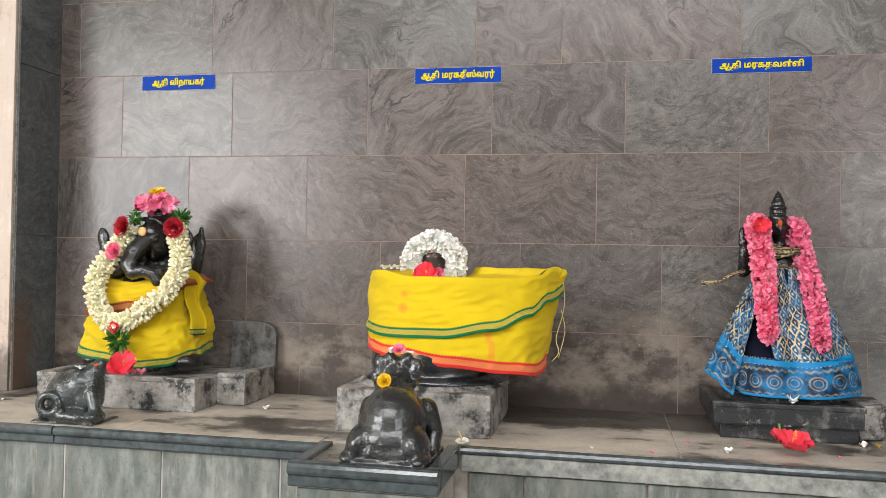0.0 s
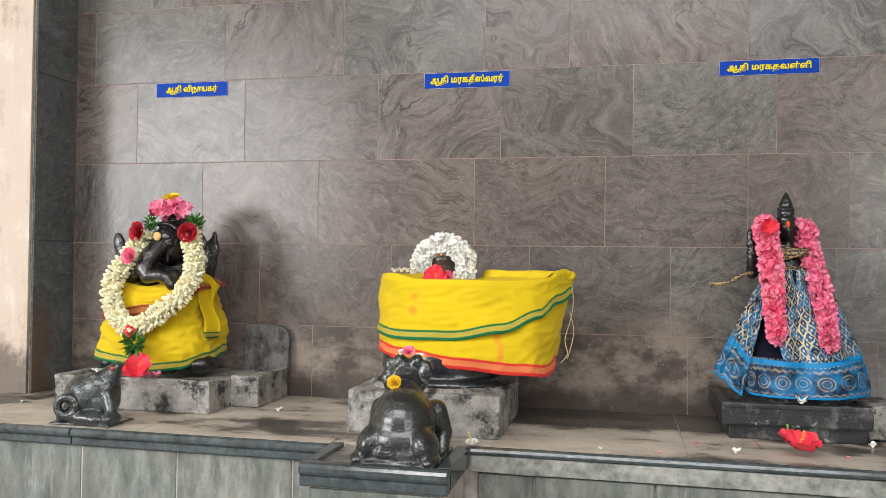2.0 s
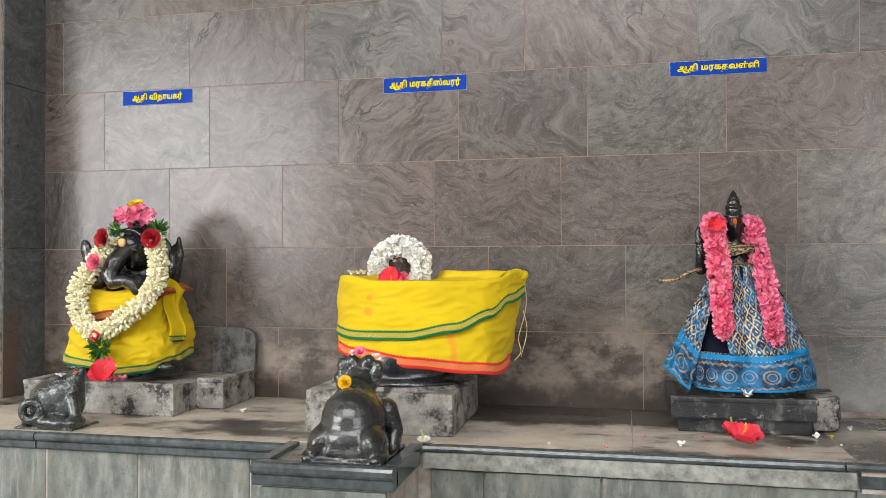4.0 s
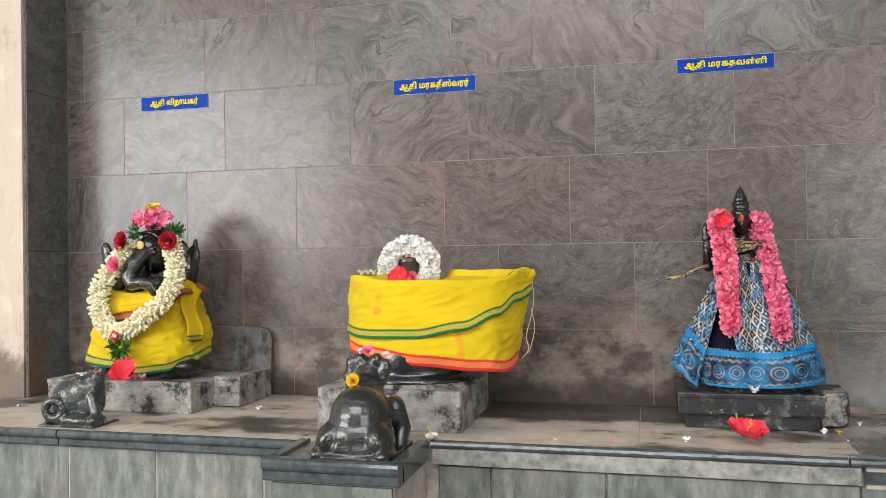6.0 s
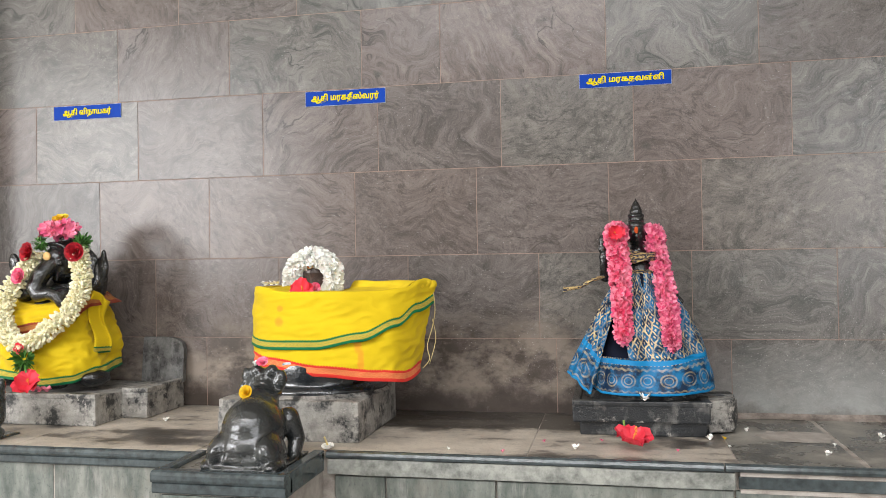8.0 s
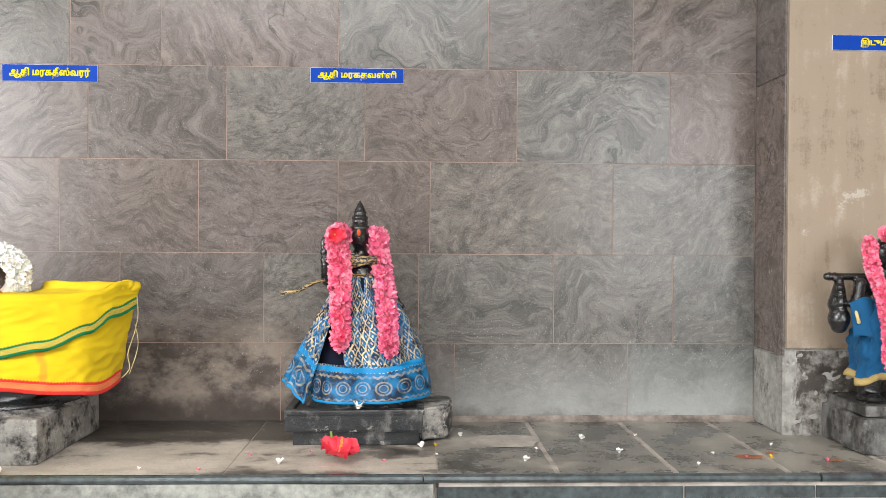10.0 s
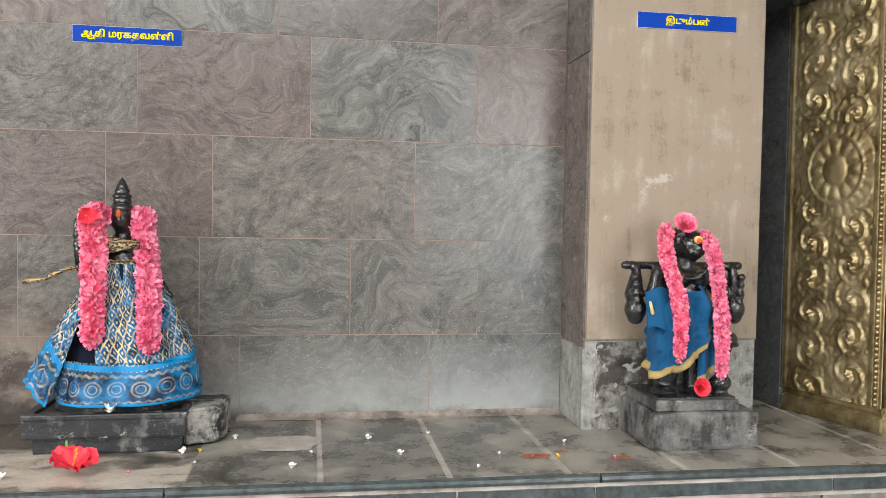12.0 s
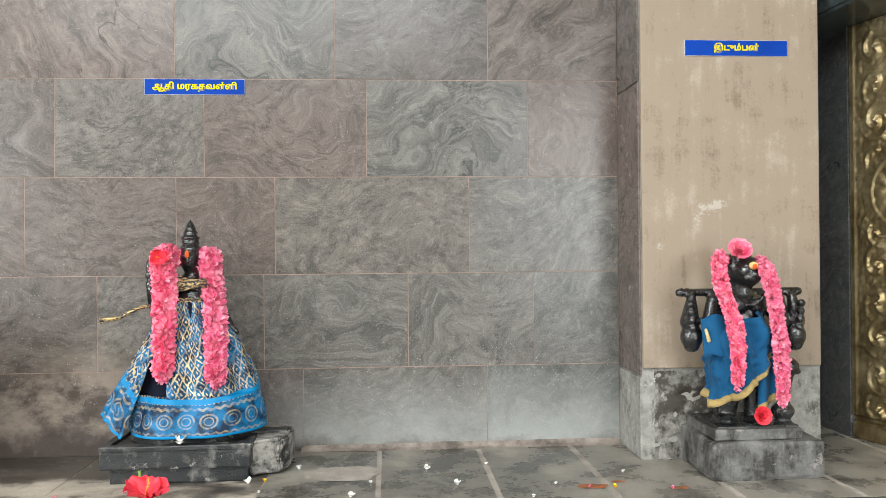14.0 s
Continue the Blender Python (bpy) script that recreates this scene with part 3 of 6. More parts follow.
def add_box(bm, x0, x1, y0, y1, z0, z1, bevel=0.0, seg=2):
    v = [bm.verts.new((x, y, z)) for z in (z0, z1) for y in (y0, y1) for x in (x0, x1)]
    fs = [bm.faces.new([v[i] for i in f]) for f in ((0, 2, 3, 1), (4, 5, 7, 6), (0, 1, 5, 4), (2, 6, 7, 3), (0, 4, 6, 2), (1, 3, 7, 5))]
    if bevel:
        edges = {e for f in fs for e in f.edges}
        bmesh.ops.bevel(bm, geom=list(edges), offset=bevel, segments=seg, affect="EDGES", profile=0.6)
    return bm


def box(x0, x1, y0, y1, z0, z1, bevel=0.0, seg=2):
    return add_box(bmesh.new(), x0, x1, y0, y1, z0, z1, bevel, seg)


def prism(outline, z0, z1, bevel=0.0):
    bm = bmesh.new()
    low = [bm.verts.new((x, y, z0)) for x, y in outline]
    high = [bm.verts.new((x, y, z1)) for x, y in outline]
    bm.faces.new(low)
    bm.faces.new(high)
    n = len(outline)
    for i in range(n):
        bm.faces.new((low[i], low[(i + 1) % n], high[(i + 1) % n], high[i]))
    if bevel:
        bmesh.ops.bevel(bm, geom=list(bm.edges), offset=bevel, segments=2, affect="EDGES")
    return bm


def worn(bm, amount, cuts=3, scale=14.0):
    """Uneven, chipped surface for hand-made blocks."""
    bmesh.ops.subdivide_edges(bm, edges=list(bm.edges), cuts=cuts, use_grid_fill=True)
    for v in bm.verts:
        n = noise.noise_vector(v.co * scale)
        v.co += n * amount
    return bm


PIECES = {}


def piece(name, parent, m, w, h, d, material, chamfer=0.0015):
    """A thin slab, w wide and h high, face towards -y, its lower left corner at the pose m."""
    key = (round(w, 3), round(h, 3), round(d, 3), material.name)
    if key not in PIECES:
        c = chamfer
        rings = [(0, d, 0), (0, c, 0), (c, 0, c)]
        verts = []
        for i, y, _ in rings:
            verts += [(i, y, i), (w - i, y, i), (w - i, y, h - i), (i, y, h - i)]
        faces = [(8, 9, 10, 11)]
        for k in (0, 4):
            for i in range(4):
                a, b = k + i, k + (i + 1) % 4
                faces.append((a, b, b + 4, a + 4))
        me = bpy.data.meshes.new(name)
        me.from_pydata(verts, [], faces)
        me.materials.append(material)
        PIECES[key] = me
    ob = new(name, PIECES[key])
    ob.parent = parent
    ob.matrix_basis = m
    return ob


def sweep_x(profile, x0, x1):
    """A moulding along x; profile: points (y, z)."""
    bm = bmesh.new()
    a = [bm.verts.new((x0, y, z)) for y, z in profile]
    b = [bm.verts.new((x1, y, z)) for y, z in profile]
    n = len(profile)
    for i in range(n):
        bm.faces.new((a[i], a[(i + 1) % n], b[(i + 1) % n], b[i]))
    bm.faces.new(a)
    bm.faces.new(b)
    return bm


TOP = 0.88
FACE = 2.735

# ---- setting ----
floor = part("floor", box(-7.0, 7.0, -6.0, 2.2, -0.15, 0.0), M_floor)
tagged(floor, "worn grey stone floor of the open hall", "floor", kind="structure")
# Unseen ceiling; its opening is added so that the overhead fill gets through.
ceiling = box(-6.0, 5.6, -0.35, 3.2, 3.6, 3.8)
for b in ((-6.0, 5.6, -2.9, -1.85, 3.6, 3.8), (-6.0, -1.75, -1.85, -0.35, 3.6, 3.8), (1.75, 5.6, -1.85, -0.35, 3.6, 3.8)):
    add_box(ceiling, *b)
ceiling = part("ceiling", ceiling, M_wall)
tagged(ceiling, "unseen plain ceiling slab with an added opening", "ceiling", kind="structure")
wall_north = part("wall_north", box(-2.03, 1.75, FACE + 0.0007, FACE + 0.25, 0.4, 3.6), M_grout)
tagged(wall_north, "hall wall clad in polished taupe granite slabs with pale joints", "wall", kind="structure")
wall_recess = part("wall_recess", box(2.2, 3.6, 2.986, 3.2, 0.4, 3.6), M_dark)
part("recess_return", prism([(2.496, 2.985), (2.502, 2.738), (2.530, 2.738), (2.530, 2.985)], TOP, 3.6), M_dark, wall_recess, "dark granite return")
tagged(wall_recess, "dark granite wall beside the brass-clad jamb", "wall", kind="structure")
# Unseen side and end walls, added to close the hall.
for nm, b in (("wall_west", (-6.2, -6.0, -2.9, 3.2, 0, 3.8)), ("wall_east", (5.6, 5.8, -2.9, 3.2, 0, 3.8)),
              ("wall_north_west_end", (-6.0, -2.6, 2.6, 2.9, 0, 3.6)), ("wall_north_east_end", (3.6, 5.6, 2.6, 2.9, 0, 3.6))):
    tagged(part(nm, box(*b), M_wall), "unseen plain wall added to close the hall", "wall", kind="structure")
# unseen wall added behind the visitor; its two open bays shape the side light
wall_south = box(-3.0, 2.1, -2.9, -2.6, 0, 3.6)
for b in ((5.1, 5.6, -2.9, -2.6, 0, 3.6), (-6.0, -3.0, -2.9, -2.6, 3.5, 3.6), (-6.0, -3.0, -2.9, -2.6, 0, 1.2),
          (2.1, 5.1, -2.9, -2.6, 3.1, 3.6), (2.1, 5.1, -2.9, -2.6, 0, 0.9)):
    add_box(wall_south, *b)
tagged(part("wall_south", wall_south, M_wall), "unseen plain wall added behind the visitor, with two open bays", "wall", kind="structure")


def pillar(name, x0, x1, y0, y1, label):
    ob = part(name, box(x0, x1, y0 + 0.006, y1, TOP - 0.3, 3.6), M_cement)
    return tagged(ob, label, "pillar", kind="structure")


pillar_west = pillar("pillar_west", -2.62, -2.036, 2.51, 2.98, "square pillar, beige plaster front and dark granite side")
part("plaster_face", box(-2.62, -2.040, 2.504, 2.5155, TOP, 3.6, 0.003), M_pale_plaster, pillar_west, "pale beige plaster")
pillar_east = pillar("pillar_east", 1.756, 2.285, 2.518, 2.98, "square pillar, beige plaster over a patched cement foot")
part("plaster_face", worn(box(1.756, 2.283, 2.512, 2.5235, 1.143, 3.6, 0.003), 0.0012, 5, 9.0), M_beige, pillar_east, "beige plaster")

# ---- raised plinth along the wall ----
plinth = part("plinth", box(-3.4, 3.5, 2.13, 2.99, 0.0, TOP - 0.0015), M_mortar)
tagged(plinth, "raised stone plinth with a dark moulded edge", "plinth", kind="structure")
CAP_W = [(2.16, 0.832), (2.047, 0.832), (2.044, 0.836), (2.044, 0.852), (2.047, 0.855), (2.040, 0.857), (2.035, 0.863), (2.034, 0.870), (2.038, 0.877), (2.046, 0.8805), (2.051, 0.8805), (2.053, 0.866), (2.16, 0.866)]
for i, (a, b) in enumerate(((-3.4, -2.35), (-2.346, -1.515), (-1.510, -0.739))):
    part("edge_moulding", sweep_x(CAP_W, a, b), M_cap, plinth, "black granite nosing")
CAP_E = [(2.20, 0.860), (2.112, 0.860), (2.106, 0.863), (2.103, 0.870), (2.106, 0.877), (2.114, 0.8805), (2.122, 0.8805), (2.124, 0.866), (2.20, 0.866)]
for a, b in ((-0.381, 0.66), (0.664, 1.655), (1.66, 2.6), (2.604, 3.5)):
    part("edge_moulding", sweep_x(CAP_E, a, b), M_cap, plinth, "black granite nosing")
part("cement_band", worn(box(-0.378, 0.688, 2.108, 2.2, 0.817, 0.8585, 0.002), 0.003, 7, 30.0), M_band, plinth, "grey-green cement")
part("cement_band", box(0.70, 3.5, 2.116, 2.2, 0.808, 0.8585), M_mortar, plinth, "cream mortar")
x = 0.695
for w in (0.62, 0.335, 0.62, 0.60, 0.55):
    piece("band_tile", plinth, Matrix.Translation((x, 2.108, 0.821)), w - 0.006, 0.029, 0.01, M_cap)
    x += w
x = -3.4
for w in (0.6, 0.6, 0.712, 0.297, 0.340, 0.105):
    piece("front_tile", plinth, Matrix.Translation((x, 2.060, 0.40)), w - 0.004, 0.428, 0.02, M_front)
    x += w
part("mortar_bed", box(-3.4, -0.74, 2.0622, 2.14, 0.0, 0.8315), M_mortar, plinth)
x = -0.36
for w in (0.147, 0.303, 0.60, 0.63, 0.326, 0.6, 0.6, 0.7):
    piece("front_tile", plinth, Matrix.Translation((x, 2.118, 0.40)), w - 0.006, 0.412, 0.02, M_front)
    x += w
# slabs of the plinth's top
SLABS = [(-3.4, 0.85), (-2.55, 0.62), (-1.93, 0.61), (-1.32, 0.575), (-0.745, 0.365), (-0.38, 0.55), (0.17, 0.53)]
for a, w in SLABS:
    y0 = 2.054 if a < -0.75 else (2.08 if a < -0.4 else 2.125)
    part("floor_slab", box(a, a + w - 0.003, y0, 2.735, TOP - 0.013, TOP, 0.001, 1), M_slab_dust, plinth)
for a, w in ((0.70, 0.301), (1.006, 0.294), (1.307, 0.279), (1.595, 0.29), (1.893, 0.29), (2.191, 0.30), (2.50, 1.0)):
    part("floor_slab", box(a, a + w - 0.009, 2.125, 2.735 if a < 2.1 else 2.985, TOP - 0.013, TOP, 0.001, 1), M_slab_dark, plinth)

part("mortar_fillet", worn(sweep_x([(2.734, TOP), (2.708, TOP), (2.722, TOP + 0.006), (2.734, TOP + 0.016)], 0.76, 1.75), 0.004, 6, 25.0), M_fillet, plinth, "pinkish mortar fillet")

# ---- the small forecourt block for the bull ----
bull_block = part("bull_block", box(-0.722, -0.398, 1.842, 2.125, 0.0, 0.866), M_mortar)
tagged(bull_block, "square cement block with a black granite rim", "plinth", kind="structure")
RIM = [(1.87, 0.829), (1.829, 0.829), (1.826, 0.833), (1.826, 0.853), (1.829, 0.856), (1.822, 0.858), (1.818, 0.865), (1.818, 0.876), (1.822, 0.883), (1.830, 0.886), (1.852, 0.886), (1.856, 0.876), (1.87, 0.866)]
part("rim", sweep_x(RIM, -0.738, -0.383), M_cap, bull_block, "black granite rim")
part("rim", box(-0.738, -0.708, 1.858, 2.06, 0.829, 0.885, 0.004), M_cap, bull_block, "black granite rim")
part("rim", box(-0.413, -0.383, 1.858, 2.10, 0.829, 0.885, 0.004), M_cap, bull_block, "black granite rim")
part("front_tile", box(-0.718, -0.402, 1.832, 1.845, 0.40, 0.824, 0.001, 1), M_front, bull_block)
part("basin_floor", worn(box(-0.708, -0.413, 1.855, 2.10, 0.862, 0.874), 0.0015, 3, 20.0), M_slab_dark, bull_block, "stained stone floor of the basin")

# ---- granite cladding ----
COURSES = [
    (0.8785, 1.130, [-2.03, -1.60, -1.066, -0.50, 0.21, 0.768, 1.333, 1.75], "tttttgg"),
    (1.130, 1.418, [-2.03, -1.84, -1.27, -0.78, -0.30, 0.155, 0.651, 1.09, 1.48, 1.75], "tttttmfgg"),
    (1.418, 1.715, [-2.03, -1.50, -1.05, -0.49, -0.054, 0.39, 0.686, 1.281, 1.75], "dtttttmm"),
    (1.715, 2.014, [-2.03, -1.771, -1.337, -0.835, -0.402, 0.034, 0.475, 0.966, 1.466, 1.75], "dgtdemtst"),
    (2.014, 2.290, [-2.03, -1.951, -1.418, -0.964, -0.459, -0.174, 0.389, 0.871, 1.343, 1.75], "tgdsebstd"),
    (2.290, 2.590, [-2.03, -1.599, -1.166, -0.70, -0.20, 0.25, 0.72, 1.20, 1.75], "gttsdtgt"),
    (2.590, 2.890, [-2.03, -1.80, -1.30, -0.80, -0.30, 0.20, 0.70, 1.20, 1.75], "tstgttst"),
    (2.890, 3.190, [-2.03, -1.60, -1.10, -0.60, -0.10, 0.40, 0.90, 1.40, 1.75], "ttgtsttt"),
    (3.190, 3.600, [-2.03, -1.75, -1.25, -0.75, -0.25, 0.25, 0.75, 1.25, 1.75], "tgtttstt"),
]
STONE = {"t": M_taupe, "g": M_grey, "s": M_swirl, "d": M_rise, "b": M_fall, "e": M_eye, "f": M_fold, "m": M_mottle}
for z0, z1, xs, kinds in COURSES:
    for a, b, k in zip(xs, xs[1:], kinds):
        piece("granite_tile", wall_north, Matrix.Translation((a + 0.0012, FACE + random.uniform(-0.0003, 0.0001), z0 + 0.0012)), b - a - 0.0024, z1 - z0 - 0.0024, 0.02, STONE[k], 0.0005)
for z0, z1 in ((0.88, 1.42), (1.42, 2.02), (2.02, 2.62), (2.62, 3.6)):
    piece("granite_tile", pillar_west, pose(-2.031, 2.519, z0 + 0.001, 0, 0, 90), 0.219, z1 - z0 - 0.002, 0.008, M_dark)
for z0, z1, k in ((0.88, 1.118, M_cement), (1.12, 1.97, M_taupe), (1.97, 2.57, M_taupe), (2.57, 3.6, M_grey)):
    piece("granite_tile", pillar_east, pose(1.7505, 2.735, z0 + 0.001, 0, 0, -90), 0.209, z1 - z0 - 0.003, 0.008, k)

# crumbled render at the foot of the east pillar
bm = bmesh.new()
NX, NZ = 34, 40
grid = []
for i in range(NX + 1):
    row = []
    for j in range(NZ + 1):
        x, z = 1.79 + 0.30 * i / NX, TOP + 0.255 * j / NZ
        edge = min(1.0, 5 * min(i / NX, 1 - i / NX, 1.15 - j / NZ))
        h = 0.010 * edge * (0.4 + noise.noise(Vector((x * 24, 1.0, z * 24)))) + 0.006 * noise.noise(Vector((x * 70, 3.0, z * 70)))
        row.append(bm.verts.new((x, 2.5235 - max(-0.004, h), z)))
    grid.append(row)
for i in range(NX):
    for j in range(NZ):
        bm.faces.new((grid[i][j], grid[i + 1][j], grid[i + 1][j + 1], grid[i][j + 1]))
part("crumbled_render", bm, M_crumble, pillar_east, "dark crumbling render", True)


# ---- shapes for carved and soft things ----
def add_ball(bm, c, r, rot=(0, 0, 0), seg=20):
    m = pose(*c, *rot) @ Matrix.Diagonal((*r, 1))
    bmesh.ops.create_uvsphere(bm, u_segments=seg, v_segments=seg // 2 + 2, radius=1.0, matrix=m)


def add_limb(bm, a, b, ra, rb, seg=14):
    """A tapered rod with round ends."""
    a, b = Vector(a), Vector(b)
    d = b - a
    turn = d.to_track_quat("Z", "Y").to_matrix().to_4x4()
    m = Matrix.Translation((a + b) / 2) @ turn
    bmesh.ops.create_cone(bm, cap_ends=True, segments=seg, radius1=ra, radius2=rb, depth=d.length, matrix=m)
    bmesh.ops.create_uvsphere(bm, u_segments=seg, v_segments=8, radius=ra, matrix=Matrix.Translation(a))
    bmesh.ops.create_uvsphere(bm, u_segments=seg, v_segments=8, radius=rb, matrix=Matrix.Translation(b))


def add_chain(bm, pts):
    for p, q in zip(pts, pts[1:]):
        add_limb(bm, p[:3], q[:3], p[3], q[3])


def carved(name, bm, material, voxel, label, category):
    """One stone figure: its masses fused and softened like a worn carving."""
    ob = part(name, bm, material, smooth=True)
    fuse = ob.modifiers.new("fuse", "REMESH")
    fuse.mode, fuse.voxel_size, fuse.use_smooth_shade = "VOXEL", voxel, True
    soft = ob.modifiers.new("soften", "SMOOTH")
    soft.factor, soft.iterations = 0.5, 3
    return tagged(ob, label, category)


def sheet(name, nu, nv, at, size, material, parent, label="", thick=0.003):
    """A cloth sheet: at(u, v) gives the place, size(u, v) the metres along and above the hem."""
    bm = bmesh.new()
    uv = bm.loops.layers.uv.new("UVMap")
    grid = [[bm.verts.new(at(i / nu, j / nv)) for j in range(nv + 1)] for i in range(nu + 1)]
    for i in range(nu):
        for j in range(nv):
            f = bm.faces.new((grid[i][j], grid[i + 1][j], grid[i + 1][j + 1], grid[i][j + 1]))
            for loop, (a, b) in zip(f.loops, ((i, j), (i + 1, j), (i + 1, j + 1), (i, j + 1))):
                loop[uv].uv = size(a / nu, b / nv)
    me = bpy.data.meshes.new(name)
    bm.to_mesh(me)
    bm.free()
    me.materials.append(material)
    me.polygons.foreach_set("use_smooth", [True] * len(me.polygons))
    ob = new(name, me)
    ob.parent = parent
    if label:
        ob["label"] = label
    if thick:
        s = ob.modifiers.new("thickness", "SOLIDIFY")
        s.thickness, s.offset = thick, 0.0
    return ob


def spline(pts, t):
    """A smooth run through pts (Catmull-Rom), t from 0 to 1."""
    n = len(pts) - 1
    k = min(int(t * n), n - 1)
    f = t * n - k
    p = [Vector(pts[max(0, min(n, k + d))]) for d in (-1, 0, 1, 2)]
    return 0.5 * ((2 * p[1]) + (p[2] - p[0]) * f + (2 * p[0] - 5 * p[1] + 4 * p[2] - p[3]) * f * f + (3 * p[1] - p[0] - 3 * p[2] + p[3]) * f ** 3)


def ramp_of(stops, t):
    """Piecewise smooth value of (place, value) stops."""
    if t <= stops[0][0]:
        return stops[0][1]
    for (a, x), (b, y) in zip(stops, stops[1:]):
        if t <= b:
            f = (t - a) / (b - a)
            f = f * f * (3 - 2 * f)
            return x + (y - x) * f
    return stops[-1][1]


def facing(n):
    """A turn that takes z to the direction n."""
    return Vector(n).normalized().to_track_quat("Z", "Y").to_matrix().to_4x4()


def add_petal(bm, m, length, width, cup, ruffle, rng, nu=3, nv=3):
    """A cupped petal that grows along +x of m."""
    ph = rng.uniform(0, 6.28)
    g = []
    for i in range(nu + 1):
        u = i / nu
        w = width * math.sin(math.pi * min(1.0, 0.14 + 0.72 * u)) ** 0.8
        row = []
        for j in range(nv + 1):
            s = j / nv * 2 - 1
            z = cup * length * (u ** 1.5) * 0.7 + abs(s) * w * 0.22 + ruffle * length * u * math.sin(5 * s + ph)
            row.append(bm.verts.new(m @ Vector((length * u, s * w * 0.5, z))))
        g.append(row)
    for i in range(nu):
        for j in range(nv):
            bm.faces.new((g[i][j], g[i + 1][j], g[i + 1][j + 1], g[i][j + 1]))


def add_floret(bm, at, n, size, rng, petals=5, cup=0.5, wide=0.75):
    m = Matrix.Translation(at) @ facing(n) @ pose(0, 0, 0, 0, 0, rng.uniform(0, 360))
    for k in range(petals):
        add_petal(bm, m @ pose(0, 0, 0, 0, -rng.uniform(5, 30), 360 / petals * k), size, size * wide, cup, 0.05, rng, 2, 2)


def add_bud(bm, at, n, size, rng):
    """A jasmine bud: a slim tube that opens into a small head."""
    m = Matrix.Translation(at) @ facing(n)
    rings = [(0.0, 0.08), (0.45, 0.10), (0.72, 0.20), (0.95, 0.17), (1.06, 0.03)]
    prev = None
    for z, r in rings:
        ring = [bm.verts.new(m @ Vector((r * size * math.cos(a * 1.2566), r * size * math.sin(a * 1.2566), z * size))) for a in range(5)]
        if prev:
            for i in range(5):
                bm.faces.new((prev[i], prev[(i + 1) % 5], ring[(i + 1) % 5], ring[i]))
        prev = ring
    bm.faces.new(prev)


def strand(pts, radius, step, per, size, style, seed, taper=None):
    """Flowers strung closely round a cord through pts."""
    rng = random.Random(seed)
    bm = bmesh.new()
    length = sum((Vector(b) - Vector(a)).length for a, b in zip(pts, pts[1:]))
    count = max(3, int(length / step))
    for i in range(count + 1):
        t = i / count
        c = spline(pts, t)
        d = (spline(pts, min(1, t + 0.01)) - spline(pts, max(0, t - 0.01))).normalized()
        side = d.cross(Vector((0, -1, 0)))
        side = side.normalized() if side.length > 0.1 else Vector((1, 0, 0))
        up = side.cross(d)
        rad = radius * (taper(t) if taper else 1.0)
        for k in range(per):
            a = 6.2832 * (k + rng.random() * 0.7) / per + i * 0.9
            out = side * math.cos(a) + up * math.sin(a)
            n = (out + d * rng.uniform(-0.5, 0.5)).normalized()
            at = c + d * rng.uniform(-0.4, 0.4) * step
            s = size * rng.uniform(0.75, 1.2)
            if style == "bud":
                add_bud(bm, at + out * rad * 0.25, n, rad * rng.uniform(0.8, 1.15), rng)
            else:
                add_floret(bm, at + out * (rad - s * 0.45), n, s, rng)
    return bm


def cord(pts, radius, seg=6, n=40):
    bm = bmesh.new()
    prev = None
    for i in range(n + 1):
        c = spline(pts, i / n)
        d = (spline(pts, min(1, i / n + 0.01)) - spline(pts, max(0, i / n - 0.01))).normalized()
        m = Matrix.Translation(c) @ facing(d)
        ring = [bm.verts.new(m @ Vector((radius * math.cos(6.2832 * k / seg), radius * math.sin(6.2832 * k / seg), 0))) for k in range(seg)]
        if prev:
            for k in range(seg):
                bm.faces.new((prev[k], prev[(k + 1) % seg], ring[(k + 1) % seg], ring[k]))
        else:
            bm.faces.new(ring)
        prev = ring
    bm.faces.new(prev)
    return bm


def rosette(at, n, r, seed, layers=4, per=5):
    """A full, many-petalled bloom."""
    rng = random.Random(seed)
    bm = bmesh.new()
    for k in range(layers):
        f = k / max(1, layers - 1)
        tilt = 70 - 58 * f
        for i in range(per + k):
            m = Matrix.Translation(at) @ facing(n) @ pose(0, 0, 0, 0, 0, 360 * (i + 0.4 * k) / (per + k) + rng.uniform(-9, 9)) @ pose(0, 0, 0, 0, -tilt, 0)
            add_petal(bm, m, r * (0.55 + 0.45 * f), r * (0.75 + 0.3 * f), 0.45, 0.06, rng, 3, 3)
    return bm


def hibiscus(at, n, r, seed, label, droop=0.25):
    rng = random.Random(seed)
    flower = root("hibiscus_flower", label, "flower")
    for i in range(5):
        bm = bmesh.new()
        m = Matrix.Translation(at) @ facing(n) @ pose(0, 0, 0, 0, 0, 72 * i + rng.uniform(-8, 8)) @ pose(0, 0, 0, 0, -rng.uniform(12, 34), 0)
        add_petal(bm, m, r * rng.uniform(0.9, 1.1), r * 1.15, droop, 0.13, rng, 6, 7)
        part("petal", bm, M_hibiscus, flower, smooth=True)
    bm = bmesh.new()
    d = Vector(n).normalized() + Vector((rng.uniform(-0.3, 0.3), 0, rng.uniform(-0.3, 0.3)))
    add_limb(bm, at, Vector(at) + d * r * 0.8, r * 0.035, r * 0.025, 8)
    for k in range(14):
        add_ball(bm, Vector(at) + d * r * (0.45 + 0.03 * k) + Vector((rng.uniform(-1, 1), rng.uniform(-1, 1), rng.uniform(-1, 1))) * r * 0.07, (r * 0.035,) * 3, seg=6)
    part("stamen", bm, M_stamen, flower, "orange stamen")
    return flower


